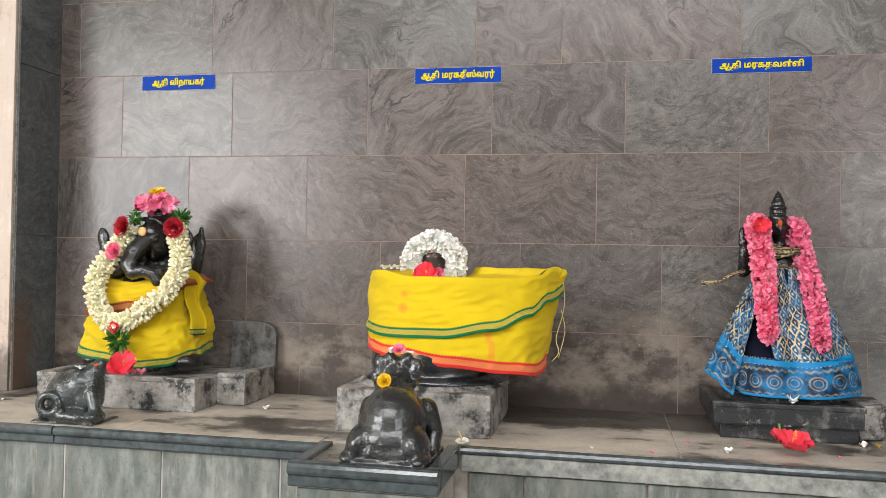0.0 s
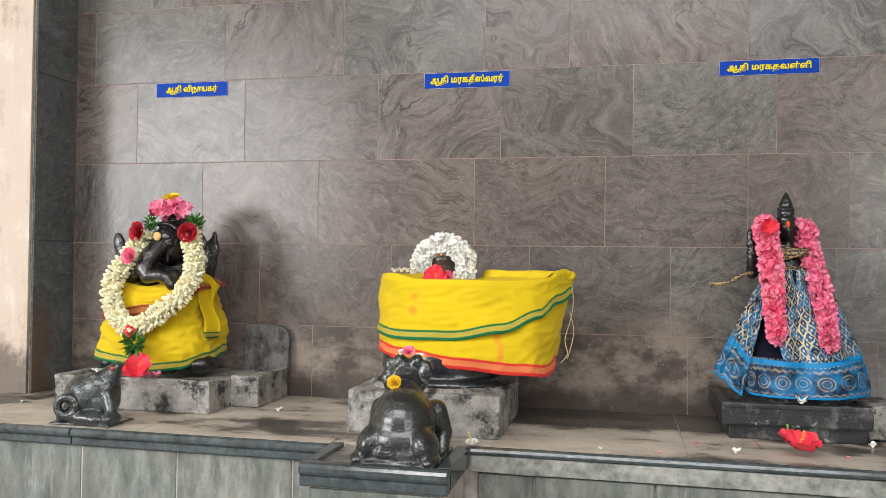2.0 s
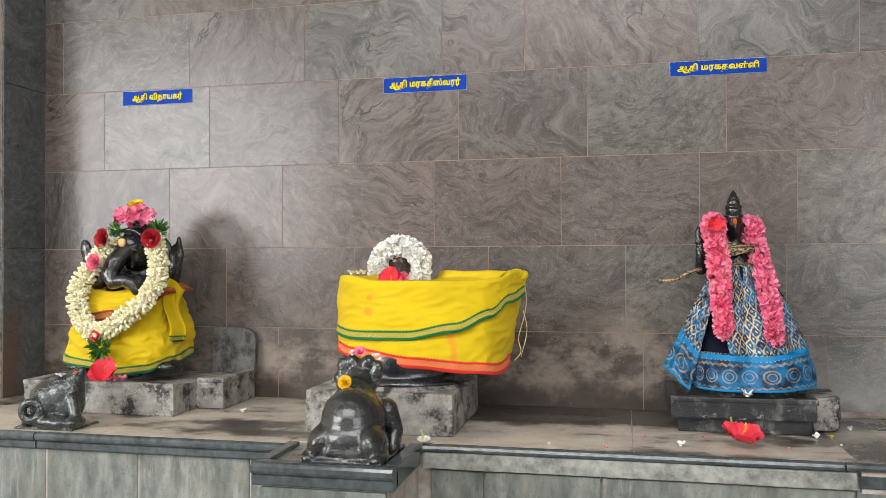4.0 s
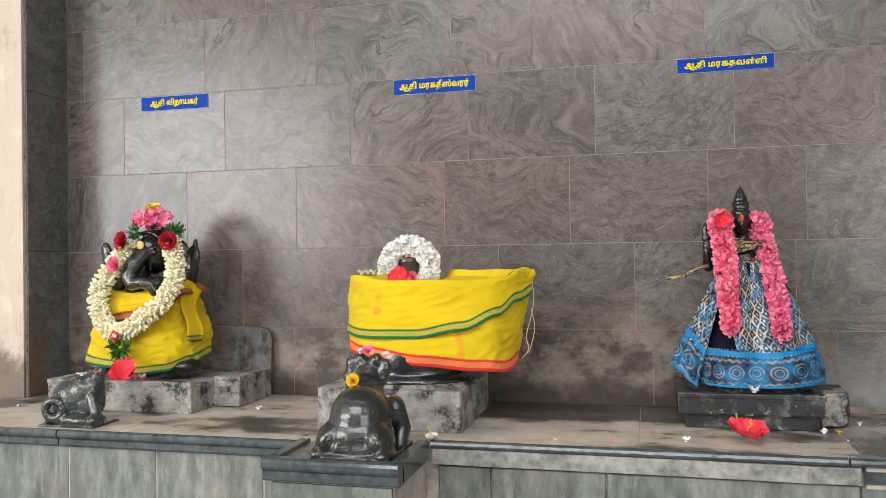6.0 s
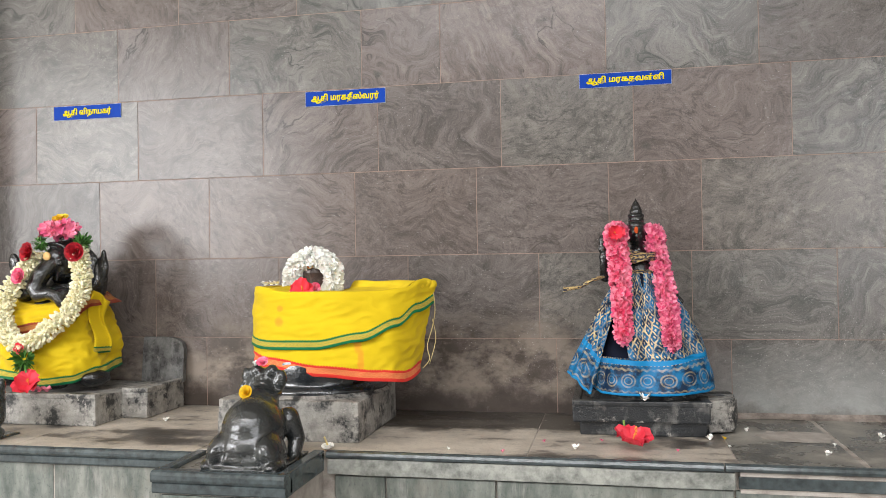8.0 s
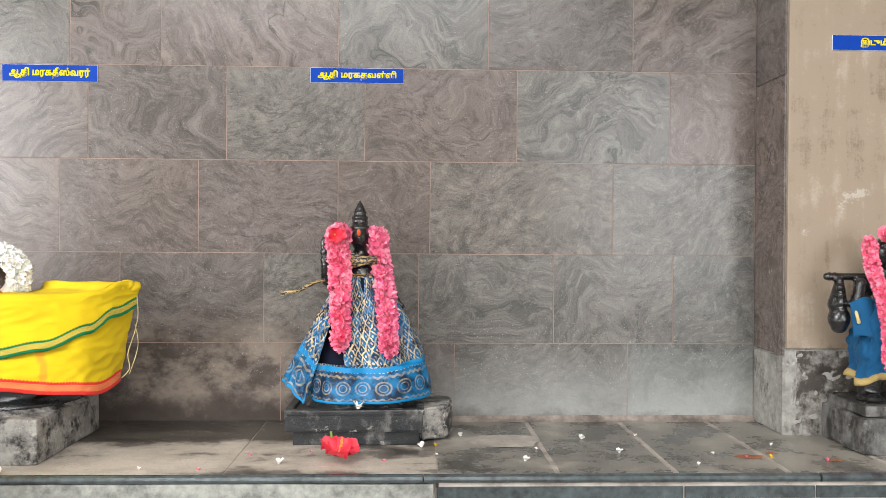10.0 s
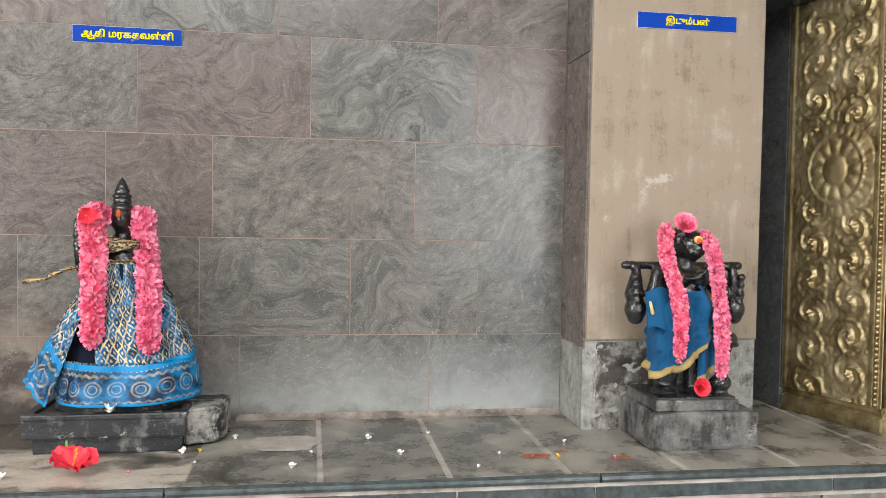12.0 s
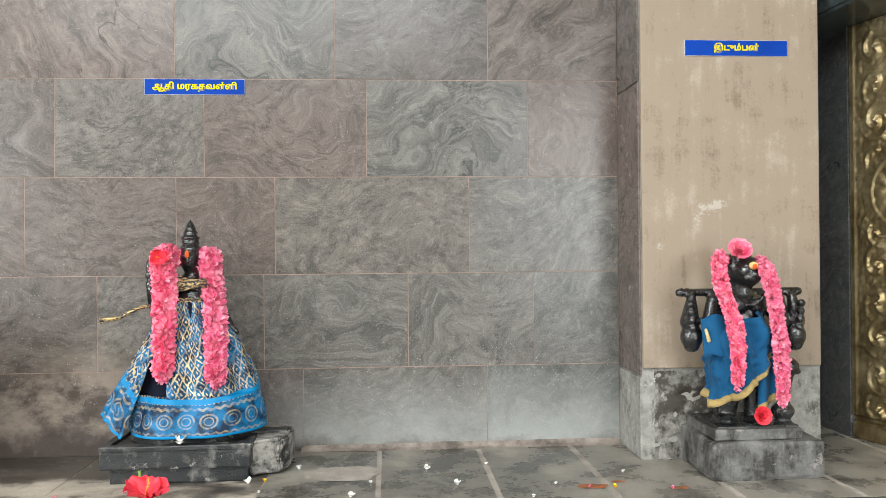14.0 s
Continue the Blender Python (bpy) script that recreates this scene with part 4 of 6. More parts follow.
def bloom(name, at, n, r, material, seed, label, layers=4, per=5):
    return tagged(part(name, rosette(at, n, r, seed, layers, per), material, smooth=True), label, "flower")


def scraps(name, spots, r, material, seed, label, category):
    """A few fallen petals or buds, each a thing of its own."""
    rng = random.Random(seed)
    for x, y, z in spots:
        bm = bmesh.new()
        for k in range(5):
            add_petal(bm, Matrix.Translation((x, y, z + r * 0.12)) @ pose(0, 0, 0, rng.uniform(-18, 18), -rng.uniform(0, 35), 72 * k + rng.uniform(0, 40)), r * rng.uniform(0.7, 1.1), r * 0.8, 0.6, 0.1, rng, 3, 3)
        add_ball(bm, (x, y, z + r * 0.2), (r * 0.3, r * 0.3, r * 0.2), seg=8)
        tagged(part(name, bm, material, smooth=True), label, category, group=name + " on the plinth")


# ---- pedestals ----
def pedestal_west():
    ob = root("stone_pedestal", "stained grey cement pedestal with a side spout", "pedestal")
    part("block", worn(box(-1.785, -1.243, 2.325, 2.712, TOP, 0.972, 0.006), 0.0028, 5), M_pedestal, ob)
    part("spout", worn(box(-1.243, -1.145, 2.47, 2.712, TOP, 0.972, 0.008), 0.0035, 4), M_pedestal, ob)
    rim = box(-1.787, -1.241, 2.322, 2.352, 0.968, 0.984, 0.004)
    add_box(rim, -1.787, -1.757, 2.352, 2.712, 0.968, 0.984, 0.004)
    add_box(rim, -1.241, -1.143, 2.467, 2.497, 0.968, 0.984, 0.004)
    add_box(rim, -1.171, -1.143, 2.497, 2.712, 0.968, 0.984, 0.004)
    part("rim", rim, M_pedestal, ob)


def pedestal_middle():
    ob = root("stone_pedestal", "broad cement pedestal with worn sooty corners", "pedestal")
    part("block", worn(box(-0.752, -0.318, 2.205, 2.62, TOP, 0.998, 0.006), 0.003, 6), M_pedestal, ob)
    bm = bmesh.new()
    bmesh.ops.create_cone(bm, cap_ends=True, segments=40, radius1=0.225, radius2=0.212, depth=0.012, matrix=pose(-0.52, 2.43, 1.004))
    part("mortar_collar", worn(bm, 0.003, 1, 30.0), M_pedestal, ob, "rough mortar collar")


def pedestal_goddess():
    ob = root("stone_pedestal", "low pedestal blackened with oil, with a chipped spout", "pedestal")
    part("base", worn(box(0.296, 0.655, 2.412, 2.718, TOP, 0.925, 0.004), 0.003, 6, 22.0), M_black_ped, ob)
    part("block", worn(box(0.276, 0.664, 2.392, 2.722, 0.921, 0.974, 0.005), 0.003, 7, 20.0), M_black_ped, ob)
    rim = box(0.274, 0.668, 2.390, 2.416, 0.968, 0.984, 0.004)
    add_box(rim, 0.274, 0.298, 2.416, 2.722, 0.968, 0.984, 0.004)
    add_box(rim, 0.645, 0.668, 2.416, 2.500, 0.968, 0.984, 0.004)
    part("rim", worn(rim, 0.003, 2, 30.0), M_black_ped, ob)
    part("spout", worn(prism([(0.655, 2.430), (0.735, 2.470), (0.752, 2.520), (0.752, 2.640), (0.655, 2.700)], 0.886, 0.978, 0.006), 0.005, 4, 24.0), M_pedestal, ob, "chipped grey spout")
    part("channel", worn(box(0.640, 0.742, 2.545, 2.600, 0.974, 0.984, 0.003), 0.002, 3, 30.0), M_black_ped, ob, "oily drain channel")
    bm = bmesh.new()
    bmesh.ops.create_cone(bm, cap_ends=True, segments=36, radius1=0.17, radius2=0.155, depth=0.02, matrix=pose(0.475, 2.56, 0.985) @ Matrix.Diagonal((1, 0.78, 1, 1)))
    part("foot_disc", bm, M_black_ped, ob)


def pedestal_east():
    ob = root("stone_pedestal", "small rough cement pedestal against the pillar", "pedestal")
    part("block", worn(box(1.862, 2.166, 2.282, 2.511, TOP, 0.984, 0.012), 0.007, 7, 14.0), M_dim, ob)
    part("slab", box(1.875, 2.11, 2.292, 2.50, 0.984, 1.012, 0.003), M_dim, ob, "thin grey stone slab")


pedestal_west()
pedestal_middle()
pedestal_goddess()
pedestal_east()

# ---- seated figure with a trunk ----
bm = bmesh.new()
add_ball(bm, (-1.52, 2.56, 1.15), (0.165, 0.12, 0.16))
add_ball(bm, (-1.51, 2.53, 1.045), (0.185, 0.14, 0.062))
add_ball(bm, (-1.525, 2.555, 1.31), (0.115, 0.08, 0.09))
add_ball(bm, (-1.482, 2.500, 1.408), (0.054, 0.060, 0.072))
add_ball(bm, (-1.486, 2.460, 1.430), (0.036, 0.03, 0.036))
add_ball(bm, (-1.556, 2.530, 1.40), (0.046, 0.014, 0.062), (0, 14, 0))
add_ball(bm, (-1.408, 2.530, 1.40), (0.046, 0.014, 0.062), (0, -14, 0))
for z, r in ((1.475, 0.058), (1.497, 0.05), (1.517, 0.04), (1.534, 0.028)):
    add_ball(bm, (-1.484, 2.53, z), (r, r * 0.8, 0.017))
add_chain(bm, [(-1.487, 2.446, 1.408, 0.030), (-1.508, 2.415, 1.370, 0.031), (-1.522, 2.403, 1.330, 0.028), (-1.505, 2.398, 1.303, 0.025), (-1.468, 2.400, 1.308, 0.021), (-1.440, 2.404, 1.300, 0.020), (-1.424, 2.408, 1.275, 0.019)])
add_chain(bm, [(-1.61, 2.55, 1.35, 0.035), (-1.655, 2.52, 1.32, 0.028), (-1.672, 2.505, 1.38, 0.022)])
add_ball(bm, (-1.678, 2.50, 1.408), (0.022, 0.014, 0.042), (0, -12, 0))
add_chain(bm, [(-1.43, 2.55, 1.35, 0.035), (-1.365, 2.52, 1.31, 0.03), (-1.34, 2.505, 1.355, 0.024)])
add_ball(bm, (-1.332, 2.495, 1.385), (0.028, 0.014, 0.05), (0, 10, 0))
add_ball(bm, (-1.318, 2.49, 1.43), (0.01, 0.01, 0.026))
add_ball(bm, (-1.592, 2.442, 1.315), (0.042, 0.035, 0.038))
add_ball(bm, (-1.445, 2.43, 1.30), (0.045, 0.035, 0.03))
add_ball(bm, (-1.345, 2.47, 1.018), (0.05, 0.06, 0.034))
add_ball(bm, (-1.66, 2.46, 1.015), (0.05, 0.06, 0.03))
add_ball(bm, (-1.45, 2.40, 1.0), (0.05, 0.035, 0.016))
for s in (-1, 1):
    add_ball(bm, (-1.485 + s * 0.034, 2.442, 1.408), (0.011, 0.007, 0.006), (0, s * 14, 0), 12)
    add_ball(bm, (-1.485 + s * 0.034, 2.440, 1.423), (0.017, 0.008, 0.004), (0, s * -12, 0), 12)
    add_limb(bm, (-1.490 + s * 0.036, 2.43, 1.372), (-1.490 + s * 0.052, 2.405, 1.352), 0.008, 0.005, 8)
for k in range(11):
    a = math.pi * (0.12 + 0.76 * k / 10)
    add_ball(bm, (-1.484 + 0.052 * math.cos(a), 2.450, 1.448 + 0.030 * math.sin(a)), (0.008, 0.008, 0.008), seg=8)
carved("seated_statue", bm, M_idol, 0.0045, "seated black stone figure with an elephant head", "statue")
bm = bmesh.new()
add_ball(bm, (-1.487, 2.419, 1.434), (0.014, 0.009, 0.015), seg=12)
tagged(part("paste_mark", bm, M_sandal), "orange sandal paste mark on the dark forehead", "paste mark")

# ---- cloth round the seated figure ----
WRAP_W = [(-1.60, 2.66), (-1.70, 2.60), (-1.728, 2.52), (-1.695, 2.43), (-1.60, 2.385), (-1.49, 2.37), (-1.405, 2.383), (-1.345, 2.425), (-1.330, 2.50), (-1.335, 2.60)]


def wrap(plan, top, bottom, proud, flare, crease, seed):
    """A sheet round a plan line; top and bottom give its edges along u."""
    def at(u, v):
        p = spline([(x, y, 0) for x, y in plan], u)
        q = spline([(x, y, 0) for x, y in plan], min(1, u + 0.01)) - spline([(x, y, 0) for x, y in plan], max(0, u - 0.01))
        out = Vector((q.y, -q.x, 0)).normalized()
        z0, z1 = ramp_of(bottom, u), ramp_of(top, u)
        z = z0 + (z1 - z0) * v
        fold = noise.noise(Vector((u * 7 + z * 9, z * 5 - u * 4, seed))) * crease + math.sin(u * 9 + z * 60 + 3 * noise.noise(Vector((u * 4, z * 3, seed)))) * crease * 0.3
        fold -= abs(noise.noise(Vector((u * 13 + z * 16, z * 34 - u * 10, seed + 3)))) * crease * 0.9
        fold += noise.noise(Vector((u * 40, z * 55, seed + 7))) * crease * 0.12
        return p + out * (proud + flare(v) + fold) + Vector((0, 0, z))
    return at


def run_length(plan):
    return sum((Vector(b) - Vector(a)).length for a, b in zip(plan, plan[1:]))


west_cloth = root("temple_cloth", "yellow cotton cloth with a green hem wrapped round the seated figure", "cloth")
L = run_length(WRAP_W)
top_w = [(0, 1.27), (0.25, 1.275), (0.38, 1.275), (0.52, 1.262), (0.66, 1.285), (0.80, 1.325), (1, 1.30)]
low_w = [(0, 1.04), (0.25, 1.035), (0.45, 1.02), (0.58, 0.998), (0.70, 1.006), (0.82, 1.030), (1, 1.045)]
sheet("lower_drape", 130, 56, wrap(WRAP_W, top_w, low_w, 0.0, lambda v: 0.012 * (1 - v) - 0.055 * v ** 2.5, 0.015, 1.0), lambda u, v: (u * L, v * (ramp_of(top_w, u) - ramp_of(low_w, u))), M_yellow_g, west_cloth)
mid_w = [(0, 1.17), (0.25, 1.168), (0.42, 1.160), (0.55, 1.178), (0.68, 1.210), (0.82, 1.262), (1, 1.27)]
top_w2 = [(t, z + 0.008) for t, z in top_w]
sheet("upper_drape", 130, 36, wrap(WRAP_W, top_w2, mid_w, 0.008, lambda v: 0.006 * (1 - v) - 0.055 * (0.45 + 0.55 * v) ** 2.5, 0.018, 4.0), lambda u, v: (u * L, v * (ramp_of(top_w2, u) - ramp_of(mid_w, u))), M_yellow_m, west_cloth, "yellow fold with a maroon border")
sheet("loose_end", 12, 24, lambda u, v: Vector((-1.338 + 0.030 * u + 0.012 * math.sin(v * 7), 2.452 + 0.05 * u - 0.01 * math.sin(u * 6 + v * 3), 1.10 + 0.215 * v - 0.04 * u * v)), lambda u, v: (u * 0.06, v * 0.25), M_yellow_g, west_cloth)

# ---- garland of the seated figure ----
west_garland = root("flower_garland", "cream jasmine garland with red roses and green leaves", "garland")
ARC = [(-1.539, 2.425, 1.449), (-1.559, 2.41, 1.393), (-1.592, 2.39, 1.337), (-1.613, 2.372, 1.284), (-1.606, 2.355, 1.23), (-1.578, 2.342, 1.180), (-1.540, 2.335, 1.145), (-1.49, 2.335, 1.150), (-1.425, 2.34, 1.190), (-1.366, 2.355, 1.240), (-1.338, 2.378, 1.298), (-1.338, 2.4, 1.358), (-1.358, 2.415, 1.409), (-1.371, 2.425, 1.45)]
part("cord", cord(ARC, 0.014, 10, 60), M_jasmine, west_garland)
part("blossoms", strand(ARC, 0.0270, 0.0060, 8, 0.022, "bud", 3), M_jasmine, west_garland, "cream jasmine buds")
part("rose", rosette((-1.537, 2.405, 1.446), (-0.3, -1, 0.2), 0.036, 5, 5, 5), M_rose, west_garland, "red rose", True)
part("rose", rosette((-1.363, 2.405, 1.444), (0.2, -1, 0.1), 0.036, 6, 5, 5), M_rose, west_garland, "red rose", True)
part("rose", rosette((-1.547, 2.37, 1.366), (-0.1, -1, 0.2), 0.030, 7, 5, 5), M_pink, west_garland, "pink rose", True)
part("rose", rosette((-1.508, 2.318, 1.132), (0, -1, 0.1), 0.022, 8, 4, 5), M_hibiscus, west_garland, "small red rose", True)


def leaf_tuft(at, r, seed, n=70, down=0.0):
    rng = random.Random(seed)
    bm = bmesh.new()
    for _ in range(n):
        d = Vector((rng.gauss(0, 1), rng.gauss(0, 0.7) - 0.3, rng.gauss(0, 1) - down)).normalized()
        m = Matrix.Translation(Vector(at) + d * r * rng.uniform(0.1, 0.45)) @ d.to_track_quat("X", "Z").to_matrix().to_4x4() @ pose(0, 0, 0, rng.uniform(0, 360))
        add_petal(bm, m, r * rng.uniform(0.4, 0.7), r * 0.22, 0.3, 0.05, rng, 3, 2)
    return bm


part("leaf_tuft", leaf_tuft((-1.495, 2.315, 1.095), 0.046, 11, 110, 0.3), M_leaf, west_garland, "green leaf tassel")
part("leaf_tuft", leaf_tuft((-1.519, 2.43, 1.48), 0.030, 12, 60), M_leaf, west_garland, "green leaves")
part("leaf_tuft", leaf_tuft((-1.362, 2.43, 1.473), 0.042, 13, 90), M_leaf, west_garland, "green leaves")
crown = root("blossom_cluster", "pink oleander blossoms on the crown of the figure", "flowers")
rng = random.Random(21)
bm = bmesh.new()
for k in range(46):
    a, e = rng.uniform(0, 6.28), rng.uniform(-0.2, 1.2)
    n = Vector((math.cos(a) * math.cos(e), math.sin(a) * math.cos(e) - 0.4, math.sin(e)))
    add_floret(bm, Vector((-1.458 + rng.uniform(-0.038, 0.038), 2.455, 1.512)) + Vector((n.x * 0.03, n.y * 0.03, n.z * 0.03)), n, 0.024, rng)
part("blossoms", bm, M_palepink, crown)
bloom("yellow_flower", (-1.452, 2.45, 1.552), (0.05, -0.5, 0.9), 0.030, M_marigold, 22, "yellow flower tucked on top of the pink blossoms", 3, 7)
hibiscus((-1.472, 2.308, 1.014), (0.35, -0.8, 0.5), 0.050, 23, "red hibiscus on the edge of the pedestal")
scraps("pink_petal", [(-1.455, 2.335, 0.986), (-1.43, 2.34, 0.986), (-1.475, 2.332, 0.988)], 0.018, M_palepink, 24, "pale pink fallen petals on the pedestal", "petal")

# ---- crouching animal figure, facing the seated one ----
bm = bmesh.new()
add_ball(bm, (-1.530, 2.135, 0.953), (0.067, 0.062, 0.073))
add_ball(bm, (-1.496, 2.140, 0.978), (0.060, 0.054, 0.058))
add_chain(bm, [(-1.480, 2.140, 0.945, 0.050), (-1.472, 2.142, 0.985, 0.043), (-1.464, 2.144, 1.012, 0.034), (-1.446, 2.145, 1.036, 0.021), (-1.436, 2.145, 1.047, 0.012)])
add_ball(bm, (-1.490, 2.108, 1.012), (0.014, 0.009, 0.017), (0, -20, 0))
add_ball(bm, (-1.447, 2.120, 1.020), (0.005, 0.005, 0.005), seg=8)
add_chain(bm, [(-1.448, 2.115, 0.965, 0.020), (-1.432, 2.105, 0.930, 0.017), (-1.420, 2.098, 0.908, 0.016)])
for k in range(20):
    a = 6.2832 * k / 20
    add_ball(bm, (-1.548 + 0.027 * math.cos(a), 2.070 + 0.006 * math.cos(a), 0.934 + 0.027 * math.sin(a)), (0.013, 0.013, 0.013), seg=10)
add_ball(bm, (-1.590, 2.105, 0.903), (0.012, 0.024, 0.022))
add_ball(bm, (-1.424, 2.098, 0.902), (0.026, 0.036, 0.018))
add_ball(bm, (-1.500, 2.090, 0.902), (0.060, 0.030, 0.020))
add_ball(bm, (-1.470, 2.080, 0.900), (0.030, 0.020, 0.016))
add_box(bm, -1.612, -1.416, 2.072, 2.20, TOP - 0.002, 0.887)
carved("animal_statue", bm, M_mouse, 0.004, "small dark stone mouse statue with its snout raised", "statue")
scraps("white_flower", [(-1.482, 2.112, 1.030)], 0.015, M_white, 31, "small white flower laid on dark stone", "flower")
bm = bmesh.new()
add_ball(bm, (-1.440, 2.122, 1.042), (0.006, 0.004, 0.005), seg=10)
tagged(part("paste_mark", bm, M_vermilion), "red vermilion smear on dark stone", "paste mark")

# ---- domed stone in its round base ----
dome = root("domed_stone", "black domed stone rising from a round stone base", "shrine stone")
bm = bmesh.new()
add_limb(bm, (-0.530, 2.43, 1.02), (-0.530, 2.43, 1.366), 0.052, 0.041, 28)
part("shaft", bm, M_domestone, dome, smooth=True)
bm = bmesh.new()
prof = [(0.0, 1.0), (0.205, 1.0), (0.212, 1.008), (0.212, 1.02), (0.198, 1.028), (0.190, 1.036), (0.196, 1.05), (0.190, 1.10), (0.17, 1.16), (0.17, 1.24), (0.185, 1.27), (0.185, 1.30), (0.0, 1.305)]
prev = None
for r, z in prof:
    ring = [bm.verts.new((-0.515 + max(r, 0.001) * math.cos(6.2832 * k / 48), 2.435 + max(r, 0.001) * math.sin(6.2832 * k / 48), z)) for k in range(48)]
    if prev:
        for k in range(48):
            bm.faces.new((prev[k], prev[(k + 1) % 48], ring[(k + 1) % 48], ring[k]))
    prev = ring
part("round_base", bm, M_base, dome, smooth=True)
bm = bmesh.new()
add_ball(bm, (-0.530, 2.389, 1.386), (0.011, 0.005, 0.008), seg=10)
tagged(part("paste_mark", bm, M_sandal), "sandal paste mark on the domed stone", "paste mark")
bm = bmesh.new()
add_ball(bm, (-0.530, 2.385, 1.385), (0.006, 0.004, 0.004), seg=8)
tagged(part("paste_mark", bm, M_vermilion), "red vermilion dot on the sandal paste", "paste mark")

WRAP_M = [(-0.58, 2.63), (-0.67, 2.57), (-0.712, 2.47), (-0.700, 2.37), (-0.648, 2.295), (-0.555, 2.258), (-0.44, 2.250), (-0.33, 2.262), (-0.245, 2.295), (-0.185, 2.35), (-0.140, 2.425)]
middle_cloth = root("temple_cloth", "yellow cotton cloth with red and green borders round the stone", "cloth")
LM = run_length(WRAP_M)
top_m = [(0, 1.318), (0.3, 1.316), (0.40, 1.322), (0.50, 1.306), (0.75, 1.306), (0.86, 1.314), (0.93, 1.336), (1, 1.330)]
low_m = [(0, 1.10), (0.32, 1.098), (0.45, 1.083), (0.6, 1.062), (0.75, 1.048), (0.88, 1.040), (1, 1.060)]


def middle_at(top, low, proud, seed, crease):
    base = wrap(WRAP_M, top, low, proud, lambda v: 0.010 * (1 - v) ** 2 - 0.006 * max(0, v - 0.90) / 0.10, crease, seed)

    def at(u, v):
        p = base(u, v)
        # the free end leans inward towards its foot
        p.x -= 0.055 * max(0, u - 0.80) / 0.20 * (1 - (p.z - 1.04) / 0.29)
        return p
    return at


sheet("lower_drape", 150, 60, middle_at(top_m, low_m, 0.0, 7.0, 0.0075), lambda u, v: (u * LM, v * (ramp_of(top_m, u) - ramp_of(low_m, u))), M_yellow, middle_cloth, "yellow cotton with a red border")
mid_m = [(0, 1.150), (0.32, 1.150), (0.45, 1.140), (0.58, 1.142), (0.70, 1.165), (0.82, 1.205), (0.91, 1.245), (1, 1.268)]
top_m2 = [(t, z + 0.006) for t, z in top_m]
sheet("upper_drape", 150, 50, middle_at(top_m2, mid_m, 0.007, 9.0, 0.0075), lambda u, v: (u * LM, v * (ramp_of(top_m2, u) - ramp_of(mid_m, u))), M_yellow_g, middle_cloth, "yellow fold with a green border")


def lid_at(u, v):
    p = spline([(x, y, 0) for x, y in WRAP_M], u)
    c = Vector((-0.52 + 0.25 * max(0, u - 0.55), 2.45, 0))
    q = p + (c - p) * (0.06 + 0.84 * v)
    return q + Vector((0, 0, ramp_of(top_m2, u) - 0.007 + 0.004 * math.sin(v * 3.0) + 0.004 * noise.noise(Vector((u * 9, v * 5, 2)))))


sheet("top_fold", 80, 10, lid_at, lambda u, v: (u * LM, 0.1 + v * 0.15), M_yellow_plain, middle_cloth)
bm = bmesh.new()
for k in range(3):
    add_ball(bm, (-0.178 + 0.014 * k, 2.385 + 0.015 * k, 1.324 + 0.006 * (k == 1)), (0.022, 0.018, 0.015), (10 * k, -14, 30), 16)
part("gathered_corner", worn(bm, 0.003, 1, 40.0), M_yellow_plain, middle_cloth, smooth=True)
part("loose_thread", cord([(-0.142, 2.42, 1.31), (-0.136, 2.415, 1.25), (-0.143, 2.41, 1.20), (-0.158, 2.40, 1.14), (-0.150, 2.39, 1.10), (-0.168, 2.38, 1.075)], 0.0013), M_thread, middle_cloth)
part("loose_thread", cord([(-0.146, 2.42, 1.22), (-0.134, 2.41, 1.16), (-0.150, 2.39, 1.085)], 0.0010), M_thread, middle_cloth)

ring_garland = root("flower_garland", "ring of white blossoms round the domed stone", "garland")
RING = [(-0.580, 2.385, 1.305)] + [(-0.520 + 0.070 * math.cos(a), 2.392, 1.351 + 0.064 * math.sin(a)) for a in (3.5, 3.0, 2.5, 2.0, 1.57, 1.1, 0.6, 0.1, -0.4)] + [(-0.462, 2.385, 1.305)]
part("cord", cord(RING, 0.012, 10), M_white, ring_garland)
part("blossoms", strand(RING, 0.0235, 0.0085, 7, 0.021, "floret", 41), M_white, ring_garland, "white blossoms")
hibiscus((-0.527, 2.325, 1.312), (0.05, -0.95, 0.3), 0.040, 42, "red hibiscus at the foot of the white ring")
bloom("pink_flower", (-0.496, 2.345, 1.318), (0.3, -0.9, 0.3), 0.019, M_pink, 43, "pink flower beside the hibiscus", 3, 5)
scraps("white_flower", [(-0.632, 2.33, 1.330), (-0.655, 2.335, 1.328), (-0.612, 2.325, 1.330)], 0.018, M_white, 44, "white blossoms laid on the yellow cloth", "flower")

# ---- kneeling bull on the forecourt block ----
bm = bmesh.new()
add_ball(bm, (-0.522, 1.955, 0.965), (0.082, 0.090, 0.088))
add_ball(bm, (-0.522, 1.885, 0.905), (0.080, 0.030, 0.024))
add_ball(bm, (-0.524, 1.925, 0.930), (0.088, 0.070, 0.062))
add_ball(bm, (-0.532, 1.995, 0.995), (0.064, 0.062, 0.062))
add_ball(bm, (-0.537, 2.010, 1.036), (0.042, 0.042, 0.034))
add_chain(bm, [(-0.538, 2.03, 1.0, 0.054), (-0.536, 2.050, 1.045, 0.042), (-0.536, 2.065, 1.078, 0.035)])
add_ball(bm, (-0.534, 2.085, 1.078), (0.036, 0.050, 0.036))
add_ball(bm, (-0.580, 2.050, 1.086), (0.018, 0.015, 0.030), (0, -16, 0))
add_ball(bm, (-0.588, 2.046, 1.060), (0.019, 0.017, 0.020))
add_ball(bm, (-0.490, 2.055, 1.078), (0.018, 0.016, 0.032), (0, 12, 0))
